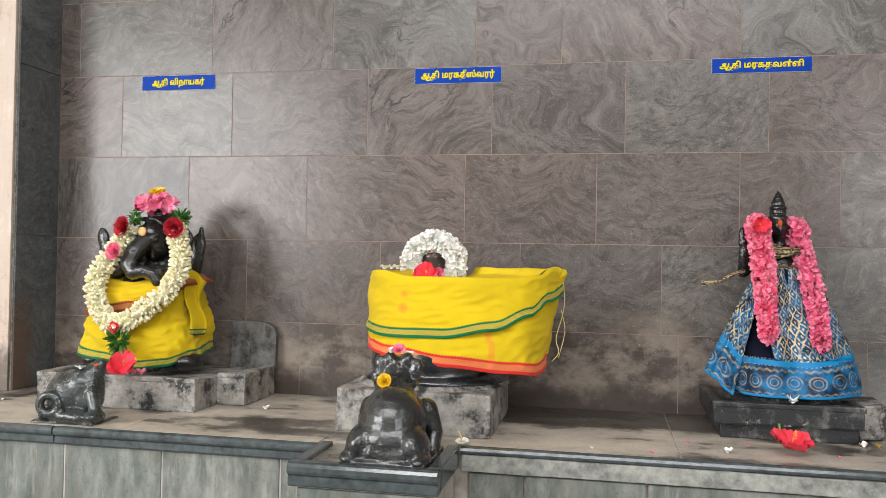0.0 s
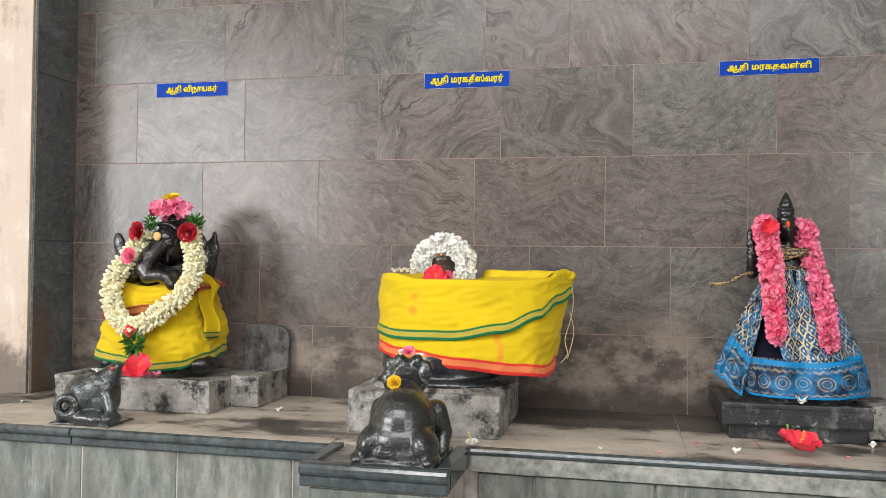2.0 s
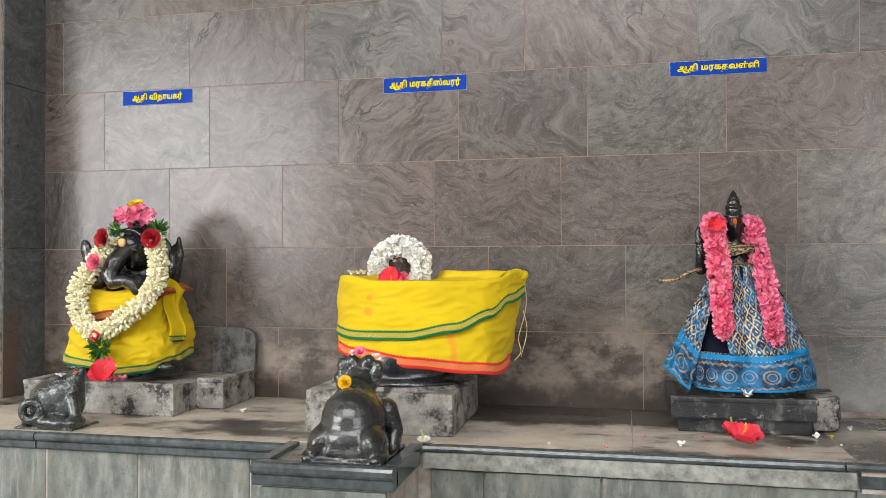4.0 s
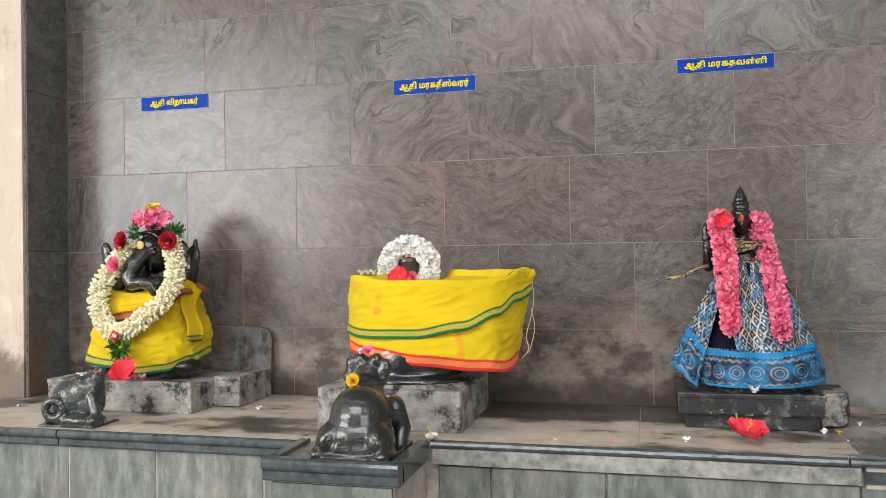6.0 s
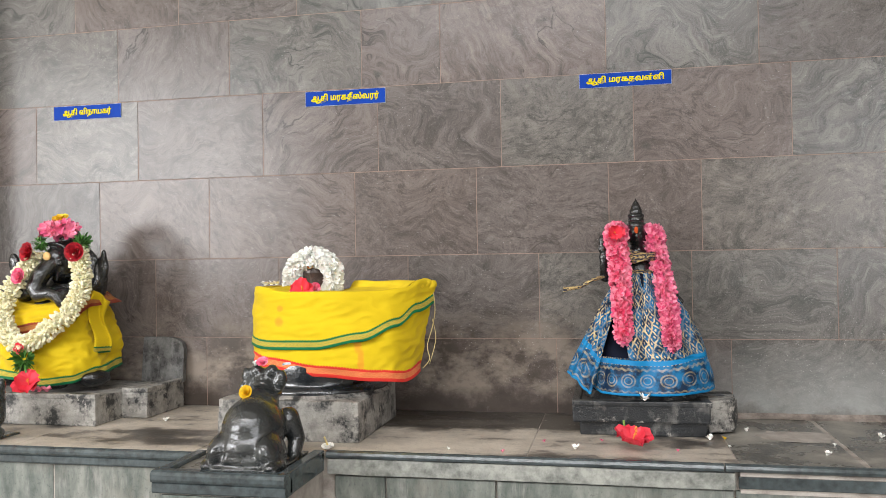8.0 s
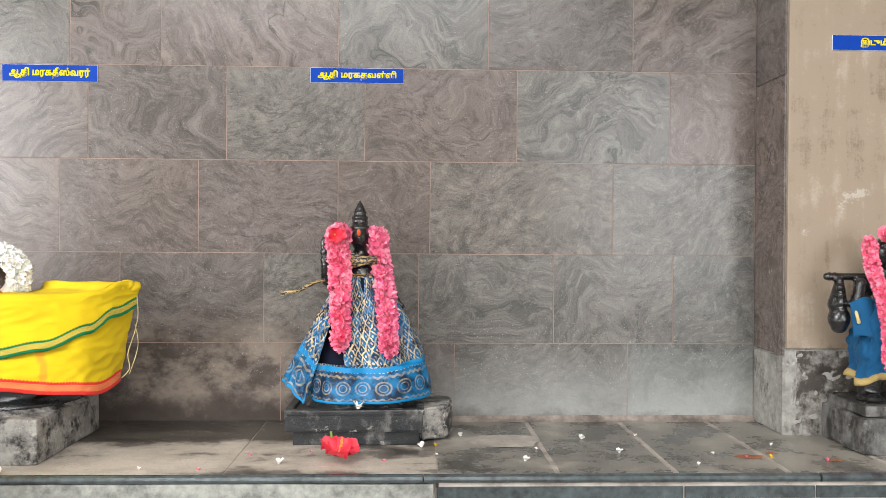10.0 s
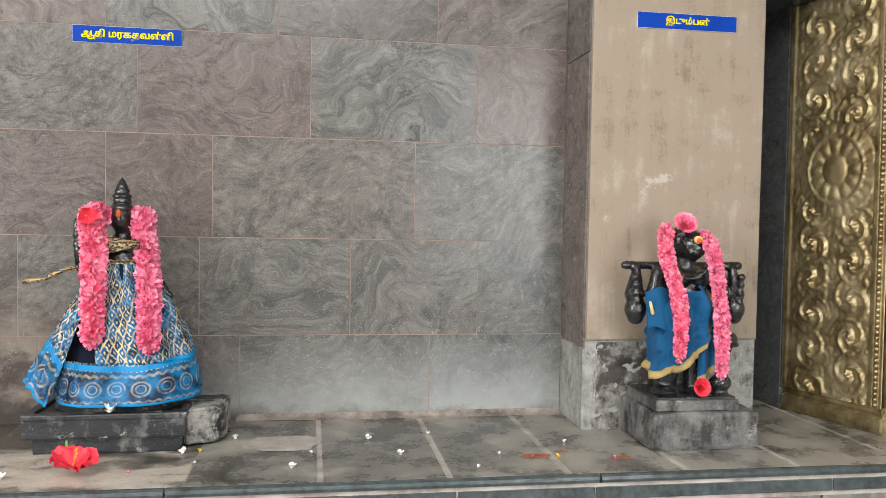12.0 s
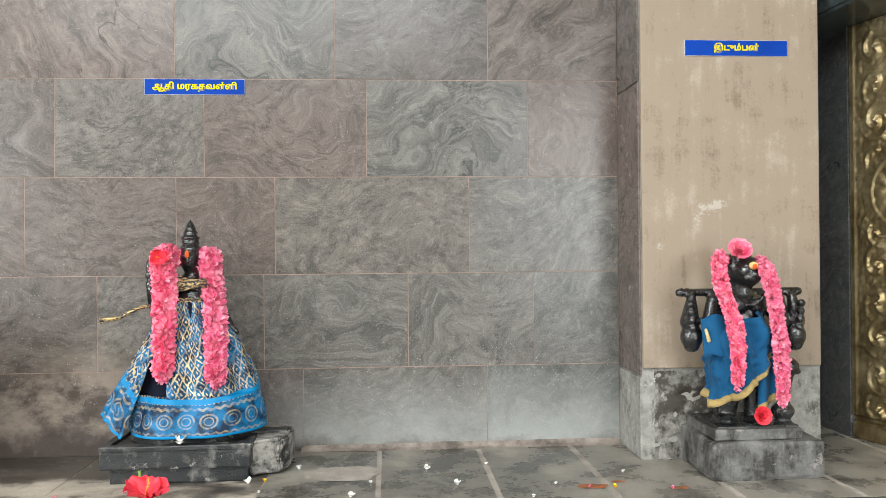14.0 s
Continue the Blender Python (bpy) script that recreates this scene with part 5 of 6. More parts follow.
for x, tilt in ((-0.556, -14), (-0.514, 14)):
    add_ball(bm, (x, 2.055, 1.102), (0.018, 0.018, 0.022), (0, tilt, 0))
for k in range(15):
    a = math.pi * (0.95 + 1.1 * k / 14)
    add_ball(bm, (-0.536 + 0.050 * math.cos(a), 2.035 + 0.045 * math.sin(a), 1.046 - 0.014 * math.sin(a) ** 2), (0.009, 0.009, 0.009), seg=8)
for s in (-1, 1):
    add_ball(bm, (-0.522 + s * 0.066, 1.912, 0.922), (0.034, 0.060, 0.050), (0, s * -18, 0))
    add_ball(bm, (-0.522 + s * 0.086, 1.890, 0.893), (0.024, 0.046, 0.016))
    add_chain(bm, [(-0.525 + s * 0.070, 2.025, 0.985, 0.030), (-0.525 + s * 0.088, 2.035, 0.930, 0.024), (-0.525 + s * 0.090, 2.010, 0.895, 0.019)])
add_chain(bm, [(-0.524, 1.878, 0.985, 0.006), (-0.538, 1.868, 0.945, 0.006), (-0.556, 1.862, 0.905, 0.008)])
add_box(bm, -0.618, -0.418, 1.852, 2.075, 0.866, 0.888)
carved("bull_statue", bm, M_bull, 0.0045, "kneeling black stone bull statue glossy with oil", "statue")
bloom("yellow_flower", (-0.548, 1.972, 1.058), (0, -0.9, 0.4), 0.020, M_marigold, 51, "yellow chrysanthemum on the back of the bull", 4, 9)
bloom("pink_flower", (-0.528, 2.03, 1.128), (0.1, -0.7, 0.7), 0.018, M_pink, 52, "pink flower on the head of the bull", 3, 5)
scraps("white_flower", [(-0.550, 2.03, 1.122)], 0.014, M_white, 53, "white flower on the head of the bull", "flower")

# ---- stone slab leaning on the wall ----
outline = [(0.0, 0.0), (0.165, 0.0), (0.165, 0.115), (0.155, 0.14), (0.13, 0.155), (0.10, 0.16), (0.0, 0.16)]
bm = bmesh.new()
fr = [bm.verts.new((-1.305 + x, 2.690 + 0.12 * z, 0.972 + z)) for x, z in outline]
bk = [bm.verts.new((-1.305 + x, 2.712 + 0.12 * z, 0.972 + z)) for x, z in outline]
bm.faces.new(fr)
bm.faces.new(bk)
for i in range(len(outline)):
    j = (i + 1) % len(outline)
    bm.faces.new((fr[i], fr[j], bk[j], bk[i]))
tagged(part("stone_slab", bm, M_dim), "grey cement slab with a rounded corner leaning on the wall", "slab")

# ---- standing figure in a brocade skirt ----
bm = bmesh.new()
GX, GY = 0.474, 2.575
add_limb(bm, (GX, GY, 1.02), (GX, GY, 1.36), 0.055, 0.050)
add_ball(bm, (GX, GY, 1.395), (0.070, 0.040, 0.030))
add_limb(bm, (GX, GY - 0.005, 1.40), (GX - 0.001, GY - 0.008, 1.44), 0.022, 0.020)
add_ball(bm, (GX - 0.002, GY - 0.012, 1.468), (0.029, 0.031, 0.040))
add_ball(bm, (GX - 0.002, GY - 0.042, 1.464), (0.006, 0.007, 0.012))
for z, r in ((1.500, 0.030), (1.514, 0.026), (1.528, 0.027), (1.542, 0.021), (1.554, 0.016), (1.565, 0.010)):
    add_ball(bm, (GX - 0.002, GY - 0.005, z), (r, r, 0.009))
add_limb(bm, (GX - 0.002, GY - 0.005, 1.56), (GX - 0.002, GY - 0.005, 1.581), 0.006, 0.003)
add_chain(bm, [(GX - 0.06, GY, 1.39, 0.020), (GX - 0.098, GY - 0.02, 1.34, 0.018), (GX - 0.102, GY - 0.04, 1.385, 0.014)])
add_ball(bm, (GX - 0.100, GY - 0.04, 1.400), (0.018, 0.014, 0.016))
add_ball(bm, (GX - 0.104, GY - 0.04, 1.425), (0.015, 0.013, 0.014))
add_ball(bm, (GX - 0.106, GY - 0.04, 1.447), (0.011, 0.010, 0.024))
add_chain(bm, [(GX + 0.06, GY, 1.39, 0.020), (GX + 0.082, GY - 0.01, 1.32, 0.017), (GX + 0.112, GY - 0.02, 1.275, 0.012), (GX + 0.128, GY - 0.02, 1.262, 0.008)])
add_ball(bm, (GX - 0.04, GY - 0.06, 0.997), (0.03, 0.05, 0.012))
add_ball(bm, (GX + 0.04, GY - 0.06, 0.997), (0.03, 0.05, 0.012))
for s in (-1, 1):
    add_ball(bm, (GX - 0.002 + s * 0.011, GY - 0.040, 1.473), (0.006, 0.004, 0.003), seg=8)
    add_ball(bm, (GX - 0.002 + s * 0.030, GY - 0.012, 1.462), (0.006, 0.008, 0.016), seg=8)
add_ball(bm, (GX - 0.002, GY - 0.040, 1.449), (0.009, 0.004, 0.003), seg=8)
carved("standing_statue", bm, M_idol, 0.004, "slim black stone goddess figure with a tall crown", "statue")
bm = bmesh.new()
add_ball(bm, (GX - 0.003, GY - 0.045, 1.482), (0.006, 0.004, 0.011), seg=10)
tagged(part("paste_mark", bm, M_vermilion), "orange vermilion mark on the forehead", "paste mark")

skirt = root("silk_skirt", "blue silk skirt with gold brocade and a patterned hem", "skirt")
WAIST_Z = 1.350


def skirt_at(plan, z_low, power, pleat, seed, a0, a1):
    """A flared sheet from a plan line at the hem up to the waist, gathered in soft pleats."""
    line = [(x, y, 0) for x, y in plan]

    def at(u, v):
        foot = spline(line, u)
        out = spline(line, min(1, u + 0.01)) - spline(line, max(0, u - 0.01))
        out = Vector((out.y, -out.x, 0)).normalized()
        a = radians(a0 + (a1 - a0) * u)
        waist = Vector((GX + 0.058 * math.cos(a), GY - 0.012 + 0.052 * math.sin(a), 0))
        zl = ramp_of(z_low, u)
        z = zl + (WAIST_Z - zl) * v
        blend = Vector((v ** power, v ** 0.85, 0))
        fold = math.sin(u * 23 + seed + 2.2 * noise.noise(Vector((u * 3, v * 2, seed)))) * 0.6 + math.sin(u * 47 + 2.1 * seed) * 0.75 * v
        fold += noise.noise(Vector((u * 6, z * 9, seed))) * 0.9 + noise.noise(Vector((u * 20, z * 26, seed + 4))) * 0.25
        return foot + Vector(((waist.x - foot.x) * blend.x, (waist.y - foot.y) * blend.y, 0)) + out * fold * pleat * (0.35 + 0.65 * math.sin(math.pi * min(1, v + 0.12))) + Vector((0, 0, z))
    return at


# Dark sheet behind the skirt's gap; the gap's shade is put into its colour.
GAP_PLAN = [(0.325, 2.54), (0.345, 2.475), (0.40, 2.448), (0.48, 2.442), (0.57, 2.455), (0.62, 2.495), (0.645, 2.56), (0.62, 2.62)]
sheet("underskirt", 60, 24, skirt_at(GAP_PLAN, [(0, 1.0), (1, 1.0)], 1.6, 0.005, 2.0, 175, 375), lambda u, v: (u * 0.5, v * 0.34), M_navy_gap, skirt, "dark navy sheet coloured as the shaded gap")
HEM = [(0.330, 2.47), (0.352, 2.428), (0.405, 2.405), (0.48, 2.400), (0.565, 2.408), (0.645, 2.443), (0.682, 2.512), (0.668, 2.60)]
low_s = [(0, 1.020), (0.18, 1.000), (0.45, 0.997), (0.75, 1.002), (1, 1.020)]
top_s = [(0, 0.092), (0.3, 0.092), (0.52, 0.088), (0.75, 0.102), (1, 0.125)]


def hem_v(u, v):
    """Height above the woven hem; the border climbs towards one side."""
    h = v * (WAIST_Z - ramp_of(low_s, u))
    return h * 0.094 / ramp_of(top_s, u) if h < ramp_of(top_s, u) else 0.094 + h - ramp_of(top_s, u)


hem_base = skirt_at(HEM, low_s, 1.75, 0.012, 1.0, 205, 372)
sheet("hem_panel", 110, 16, lambda u, v: hem_base(u, v * 0.295), lambda u, v: (u * 0.50, hem_v(u, v * 0.295)), M_silk, skirt, "patterned hem with a blue stripe")
front_base = skirt_at(HEM, low_s, 1.75, 0.017, 1.0, 205, 372)


def front_at(u, v):
    """The upper cloth begins beyond the dark gap, which widens towards the hem."""
    vv = 0.285 + 0.715 * v
    u0 = 0.355 - 0.16 * v
    return front_base(u0 + (1 - u0) * u, vv) + Vector((0, -0.003, 0))


sheet("skirt_panel", 110, 40, front_at, lambda u, v: ((0.35 + 0.65 * u) * 0.50, hem_v(0.35 + 0.65 * u, 0.285 + 0.715 * v)), M_silk, skirt, "gathered blue and gold brocade")
FLAP = [(0.258, 2.466), (0.274, 2.436), (0.300, 2.416), (0.330, 2.404)]
low_f = [(0, 1.058), (0.35, 1.044), (1, 1.000)]
sheet("side_panel", 40, 44, skirt_at(FLAP, low_f, 1.05, 0.007, 5.0, 190, 232), lambda u, v: (0.02 + u * 0.095, v * (WAIST_Z - ramp_of(low_f, u))), M_silk, skirt, "flared side panel of blue brocade")
bm = bmesh.new()
for k in range(26):
    a = math.pi * (1.08 + 0.84 * k / 25)
    add_ball(bm, (GX + 0.062 * math.cos(a), GY + 0.055 * math.sin(a), 1.345 + 0.004 * math.sin(k * 2.3)), (0.012, 0.011, 0.014), (0, k * 31 % 60, 0), 10)
part("waist_gather", bm, M_goldcloth, skirt, "knotted gold and navy waist folds", True)

blouse = root("silk_stole", "crumpled gold brocade stole wound round the shoulders", "cloth")


def stole_at(k):
    def at(u, v):
        a = math.pi * (1.02 + 0.96 * u)
        z = 1.368 + 0.015 * k + (0.030 - 0.022 * k) * u + 0.022 * v + 0.006 * noise.noise(Vector((u * 6, v * 2, k * 3.1)))
        r = 0.065 + 0.006 * math.sin(v * 3.14) + 0.008 * noise.noise(Vector((u * 11, v * 5, k * 1.7)))
        return Vector((GX + r * math.cos(a), GY + 0.002 * k + r * 0.92 * math.sin(a), z))
    return at


for k in range(4):
    sheet("stole_fold", 40, 10, stole_at(k), lambda u, v: (u * 0.2, 0.03 + v * 0.05), M_goldcloth, blouse)
part("stole_end", cord([(0.372, 2.52, 1.342), (0.335, 2.50, 1.330), (0.300, 2.49, 1.312), (0.262, 2.485, 1.306)], 0.0055, 8), M_goldcloth, blouse, "twisted gold cloth end")
bm = bmesh.new()
for dz in (-0.006, 0.0, 0.006):
    add_limb(bm, (0.268, 2.485, 1.306), (0.252, 2.483, 1.304 + dz), 0.004, 0.003, 6)
part("stole_fringe", bm, M_goldcloth, blouse)


def pink_garland(label, runs, radius, seed):
    g = root("flower_garland", label, "garland")
    for i, pts in enumerate(runs):
        rng = random.Random(seed + i)
        uneven = [rng.uniform(0.84, 1.12) for _ in range(40)]
        part("cord", cord(pts, radius * 0.50, 10), M_pink, g)
        part("blossoms", strand(pts, radius, 0.0085, 7, radius * 0.95, "floret", seed + i, lambda t: uneven[int(t * 39)] * (1.0 - 0.35 * max(0.0, t - 0.8) / 0.2)), M_pink if i % 2 == 0 else M_palepink, g, "pink oleander blossoms")
        bm = bmesh.new()
        for k in range(4):
            add_floret(bm, Vector(pts[-1]) + Vector((rng.uniform(-0.004, 0.004), rng.uniform(-0.004, 0.004), 0.002 - 0.005 * k)), (rng.uniform(-0.4, 0.4), -0.5, -1), radius * 0.75, rng, 5, 0.9)
        part("end_blossoms", bm, M_palepink, g)
    return g


LEFT = [(0.420, 2.560, 1.471), (0.412, 2.545, 1.480), (0.406, 2.520, 1.467), (0.412, 2.508, 1.432), (0.418, 2.500, 1.37), (0.422, 2.480, 1.299), (0.424, 2.462, 1.232), (0.426, 2.442, 1.168)]
RIGHT = [(0.518, 2.590, 1.462), (0.522, 2.580, 1.470), (0.527, 2.560, 1.442), (0.538, 2.548, 1.38), (0.549, 2.516, 1.319), (0.556, 2.486, 1.247), (0.562, 2.464, 1.186), (0.564, 2.450, 1.145)]
pink_garland("thick pink oleander garland over the shoulders of the goddess figure", [LEFT, RIGHT], 0.0240, 61)
hibiscus((0.409, 2.488, 1.472), (0.1, -1, 0.15), 0.028, 62, "small red hibiscus pinned to the pink garland")
fallen = hibiscus((0.440, 2.232, 0.898), (0.10, -0.35, 0.95), 0.055, 63, "fallen red hibiscus with its stem on the plinth", 0.1)
bm = cord([(0.432, 2.245, 0.900), (0.424, 2.252, 0.925), (0.420, 2.256, 0.955)], 0.003)
part("stem", bm, M_stem, fallen, "green stem")
scraps("white_flower", [(0.482, 2.394, 0.986)], 0.021, M_white, 64, "white blossom at the feet of the figure", "flower")

# ---- standing figure with a shoulder pole ----
bm = bmesh.new()
IX, IY = 1.995, 2.405
add_ball(bm, (IX + 0.014, IY - 0.012, 1.422), (0.044, 0.043, 0.044))
add_ball(bm, (IX - 0.022, IY + 0.005, 1.428), (0.026, 0.034, 0.042))
add_ball(bm, (IX, IY, 1.456), (0.034, 0.034, 0.022))
add_ball(bm, (IX + 0.020, IY - 0.054, 1.414), (0.009, 0.008, 0.011))
add_ball(bm, (IX + 0.018, IY - 0.046, 1.398), (0.017, 0.010, 0.005))
add_limb(bm, (IX + 0.004, IY, 1.395), (IX + 0.004, IY, 1.36), 0.026, 0.03)
add_ball(bm, (IX + 0.004, IY + 0.004, 1.335), (0.078, 0.045, 0.032))
add_ball(bm, (IX + 0.004, IY, 1.285), (0.062, 0.048, 0.06))
add_ball(bm, (IX, IY, 1.20), (0.072, 0.055, 0.06))
add_limb(bm, (1.828, IY + 0.012, 1.364), (2.166, IY + 0.012, 1.365), 0.0115, 0.0115)
for x in (1.835, 1.85, 2.145, 2.16):
    add_ball(bm, (x, IY + 0.012, 1.3645), (0.005, 0.014, 0.014), seg=12)
for s, x in ((-1, 1.858), (1, 2.140)):
    add_chain(bm, [(x, IY, 1.355, 0.012), (x - s * -0.004, IY - 0.005, 1.325, 0.019), (x + s * 0.008, IY - 0.005, 1.285, 0.027)])
    add_ball(bm, (x + s * 0.004, IY - 0.008, 1.245), (0.031, 0.030, 0.036))
    add_ball(bm, (x + s * 0.004, IY - 0.008, 1.22), (0.022, 0.022, 0.018))
    for k in range(4):
        add_ball(bm, (x + s * (0.014 - 0.002 * k), IY - 0.030, 1.335 - 0.022 * k), (0.012, 0.010, 0.011), seg=10)
add_chain(bm, [(IX - 0.07, IY, 1.335, 0.026), (IX - 0.095, IY - 0.02, 1.285, 0.022), (IX - 0.085, IY - 0.02, 1.345, 0.018)])
add_chain(bm, [(IX + 0.078, IY, 1.335, 0.026), (IX + 0.105, IY - 0.02, 1.285, 0.022), (IX + 0.098, IY - 0.02, 1.345, 0.018)])
add_chain(bm, [(IX - 0.035, IY, 1.17, 0.042), (IX - 0.045, IY - 0.01, 1.09, 0.036), (IX - 0.050, IY - 0.005, 1.028, 0.030)])
add_chain(bm, [(IX + 0.035, IY, 1.17, 0.042), (IX + 0.030, IY - 0.015, 1.09, 0.030), (IX + 0.030, IY - 0.01, 1.028, 0.026)])
add_ball(bm, (IX - 0.060, IY - 0.03, 1.022), (0.032, 0.045, 0.014))
add_ball(bm, (IX + 0.030, IY - 0.035, 1.020), (0.024, 0.042, 0.012))
add_chain(bm, [(2.090, IY - 0.045, 1.02, 0.020), (2.094, IY - 0.045, 1.09, 0.015), (2.102, IY - 0.045, 1.14, 0.018)])
add_ball(bm, (2.106, IY - 0.045, 1.165), (0.030, 0.028, 0.024))
add_ball(bm, (2.118, IY - 0.045, 1.155), (0.024, 0.022, 0.010), (0, 20, 0))
add_ball(bm, (2.090, IY - 0.045, 1.045), (0.032, 0.028, 0.024))
add_box(bm, 1.885, 2.110, 2.31, 2.495, 1.006, 1.018)
for s in (-1, 1):
    add_ball(bm, (IX + 0.018 + s * 0.016, IY - 0.050, 1.426), (0.008, 0.006, 0.005), seg=10)
    add_ball(bm, (IX + 0.018 + s * 0.017, IY - 0.049, 1.437), (0.014, 0.006, 0.003), (0, s * -10, 0), 10)
    add_ball(bm, (IX + 0.018 + s * 0.015, IY - 0.050, 1.404), (0.014, 0.006, 0.004), (0, s * 14, 0), 10)
    add_ball(bm, (IX + 0.014 + s * 0.046, IY - 0.005, 1.419), (0.009, 0.012, 0.020), (0, s * 8, 0), 10)
    add_ball(bm, (IX + 0.004 + s * 0.030, IY - 0.040, 1.330), (0.030, 0.012, 0.022), seg=12)
for k in range(9):
    a = math.pi * (1.05 + 0.9 * k / 8)
    add_ball(bm, (IX + 0.005 + 0.040 * math.cos(a), IY - 0.048, 1.362 + 0.030 * math.sin(a)), (0.006, 0.006, 0.006), seg=8)
carved("standing_statue", bm, M_idol, 0.004, "black stone figure bearing a pole across the shoulders", "statue")
bm = bmesh.new()
add_ball(bm, (IX + 0.012, IY - 0.060, 1.438), (0.013, 0.008, 0.011), seg=10)
tagged(part("paste_mark", bm, M_sandal), "orange paste mark on the dark forehead", "paste mark")
bm = bmesh.new()
add_ball(bm, (IX + 0.012, IY - 0.067, 1.436), (0.007, 0.004, 0.007), seg=8)
tagged(part("paste_mark", bm, M_vermilion), "red vermilion dot on the paste", "paste mark")

shawl = root("cotton_shawl", "plain blue cotton shawl with a gold hem", "cloth")
PLAN_E = [(1.915, 2.45), (1.900, 2.38), (1.918, 2.335), (1.965, 2.315), (2.018, 2.318), (2.058, 2.355), (2.068, 2.41)]
top_e = [(0, 1.280), (0.2, 1.292), (0.4, 1.292), (0.6, 1.300), (0.8, 1.318), (1, 1.30)]
low_e = [(0, 1.075), (0.22, 1.058), (0.42, 1.080), (0.6, 1.118), (0.78, 1.180), (1, 1.25)]
LE = run_length(PLAN_E)
sheet("drape", 70, 34, wrap(PLAN_E, top_e, low_e, 0.0, lambda v: 0.004 * (1 - v) - 0.012 * v ** 3, 0.020, 13.0), lambda u, v: (u * LE, v * (ramp_of(top_e, u) - ramp_of(low_e, u))), M_bluecloth, shawl)
sheet("shoulder_fold", 24, 14, lambda u, v: Vector((1.868 + 0.075 * u, 2.345 - 0.018 * math.sin(u * 3.1) + 0.02 * v, 1.195 + 0.105 * v + 0.01 * u + 0.006 * math.sin(u * 7 + v * 5))), lambda u, v: (u * 0.08, 0.04 + v * 0.1), M_bluecloth, shawl)
sheet("lower_tail", 16, 20, lambda u, v: Vector((2.015 + 0.05 * u, 2.345 - 0.012 * math.sin(u * 6), 1.045 + 0.03 * u + 0.13 * v)), lambda u, v: (u * 0.06, v * 0.13), M_bluecloth, shawl)
bm = bmesh.new()
add_limb(bm, (1.872, 2.340, 1.268), (1.878, 2.336, 1.240), 0.004, 0.005, 8)
part("tied_end", bm, M_thread, shawl, "yellow tied cloth end")
EL = [(1.930, 2.375, 1.462), (1.908, 2.335, 1.440), (1.905, 2.315, 1.390), (1.922, 2.305, 1.330), (1.935, 2.295, 1.270), (1.938, 2.290, 1.210), (1.936, 2.290, 1.135)]
ER = [(2.040, 2.380, 1.446), (2.040, 2.340, 1.425), (2.047, 2.320, 1.370), (2.052, 2.310, 1.310), (2.058, 2.302, 1.240), (2.060, 2.298, 1.170), (2.060, 2.295, 1.090)]
pink_garland("slender pink oleander garland on the pole-bearing figure", [EL, ER], 0.0152, 71)
bloom("pink_flower", (1.978, 2.375, 1.474), (-0.1, -0.8, 0.5), 0.036, M_pink, 72, "bright pink flower on the head of the figure", 4, 6)
bloom("red_flower", (2.008, 2.315, 1.042), (0, -1, 0.2), 0.027, M_hibiscus, 73, "red flower at the feet of the figure", 4, 5)

# ---- name boards ----
def board(x0, x1, z0, z1, y, words, share, label):
    ob = root("name_board", label, "sign", group="name boards")
    part("edge", box(x0, x1, y - 0.003, y - 0.0002, z0, z1, 0.0005, 1), M_signedge, ob, "white edge")
    part("panel", box(x0 + 0.0011, x1 - 0.0011, y - 0.0044, y - 0.0028, z0 + 0.0011, z1 - 0.0011), M_signblue, ob, "blue panel")
    curve = bpy.data.curves.new("lettering", "FONT")
    curve.body = words
    curve.size = 0.03
    curve.offset = 0.0002
    curve.bevel_depth = 0.0010
    curve.bevel_resolution = 0
    tmp = new("lettering", curve)
    bpy.context.view_layer.update()
    me = bpy.data.meshes.new_from_object(tmp.evaluated_get(bpy.context.evaluated_depsgraph_get()))
    bpy.data.objects.remove(tmp)
    bpy.data.curves.remove(curve)
    n = len(me.vertices)
    co = np.empty(n * 3)
    me.vertices.foreach_get("co", co)
    co = co.reshape(-1, 3)
    lo, hi = co.min(0), co.max(0)
    s = min((x1 - x0) * share / (hi[0] - lo[0]), (z1 - z0) * 0.62 / (hi[1] - lo[1]))
    sx = (x1 - x0) * share / (hi[0] - lo[0])
    out = np.empty_like(co)
    out[:, 0] = (co[:, 0] - (lo[0] + hi[0]) / 2) * sx + (x0 + x1) / 2
    out[:, 1] = y - 0.0047 - (co[:, 2] - lo[2]) * 0.5
    out[:, 2] = (co[:, 1] - (lo[1] + hi[1]) / 2) * min(s * 1.15, (z1 - z0) * 0.66 / (hi[1] - lo[1])) + (z0 + z1) / 2
    me.vertices.foreach_set("co", out.ravel())
    me.update()
    me.materials.clear()
    me.materials.append(M_letter)
    t = new("lettering", me)
    t.parent = ob
    t["label"] = "yellow lettering"


board(-1.692, -1.405, 1.957, 2.011, FACE, "ஆதி விநாயகர்", 0.72, "blue name board with yellow Tamil lettering above the seated figure")
board(-0.669, -0.372, 1.956, 2.010, FACE, "ஆதி மரகதீஸ்வரர்", 0.85, "blue name board with yellow Tamil lettering above the domed stone")
board(0.300, 0.599, 1.965, 2.013, FACE, "ஆதி மரகதவள்ளி", 0.84, "blue name board with yellow Tamil lettering above the goddess figure")
board(1.885, 2.189, 2.040, 2.086, 2.511, "இடும்பன்", 0.44, "blue name board with yellow Tamil lettering on the beige pillar")

# ---- embossed brass jamb ----
jamb = root("brass_jamb", "door jamb clad in embossed brass with scrolls and a rosette", "door jamb")
A, B = Vector((2.512, 2.733, 0)), Vector((2.612, 2.385, 0))
along = (B - A).normalized()
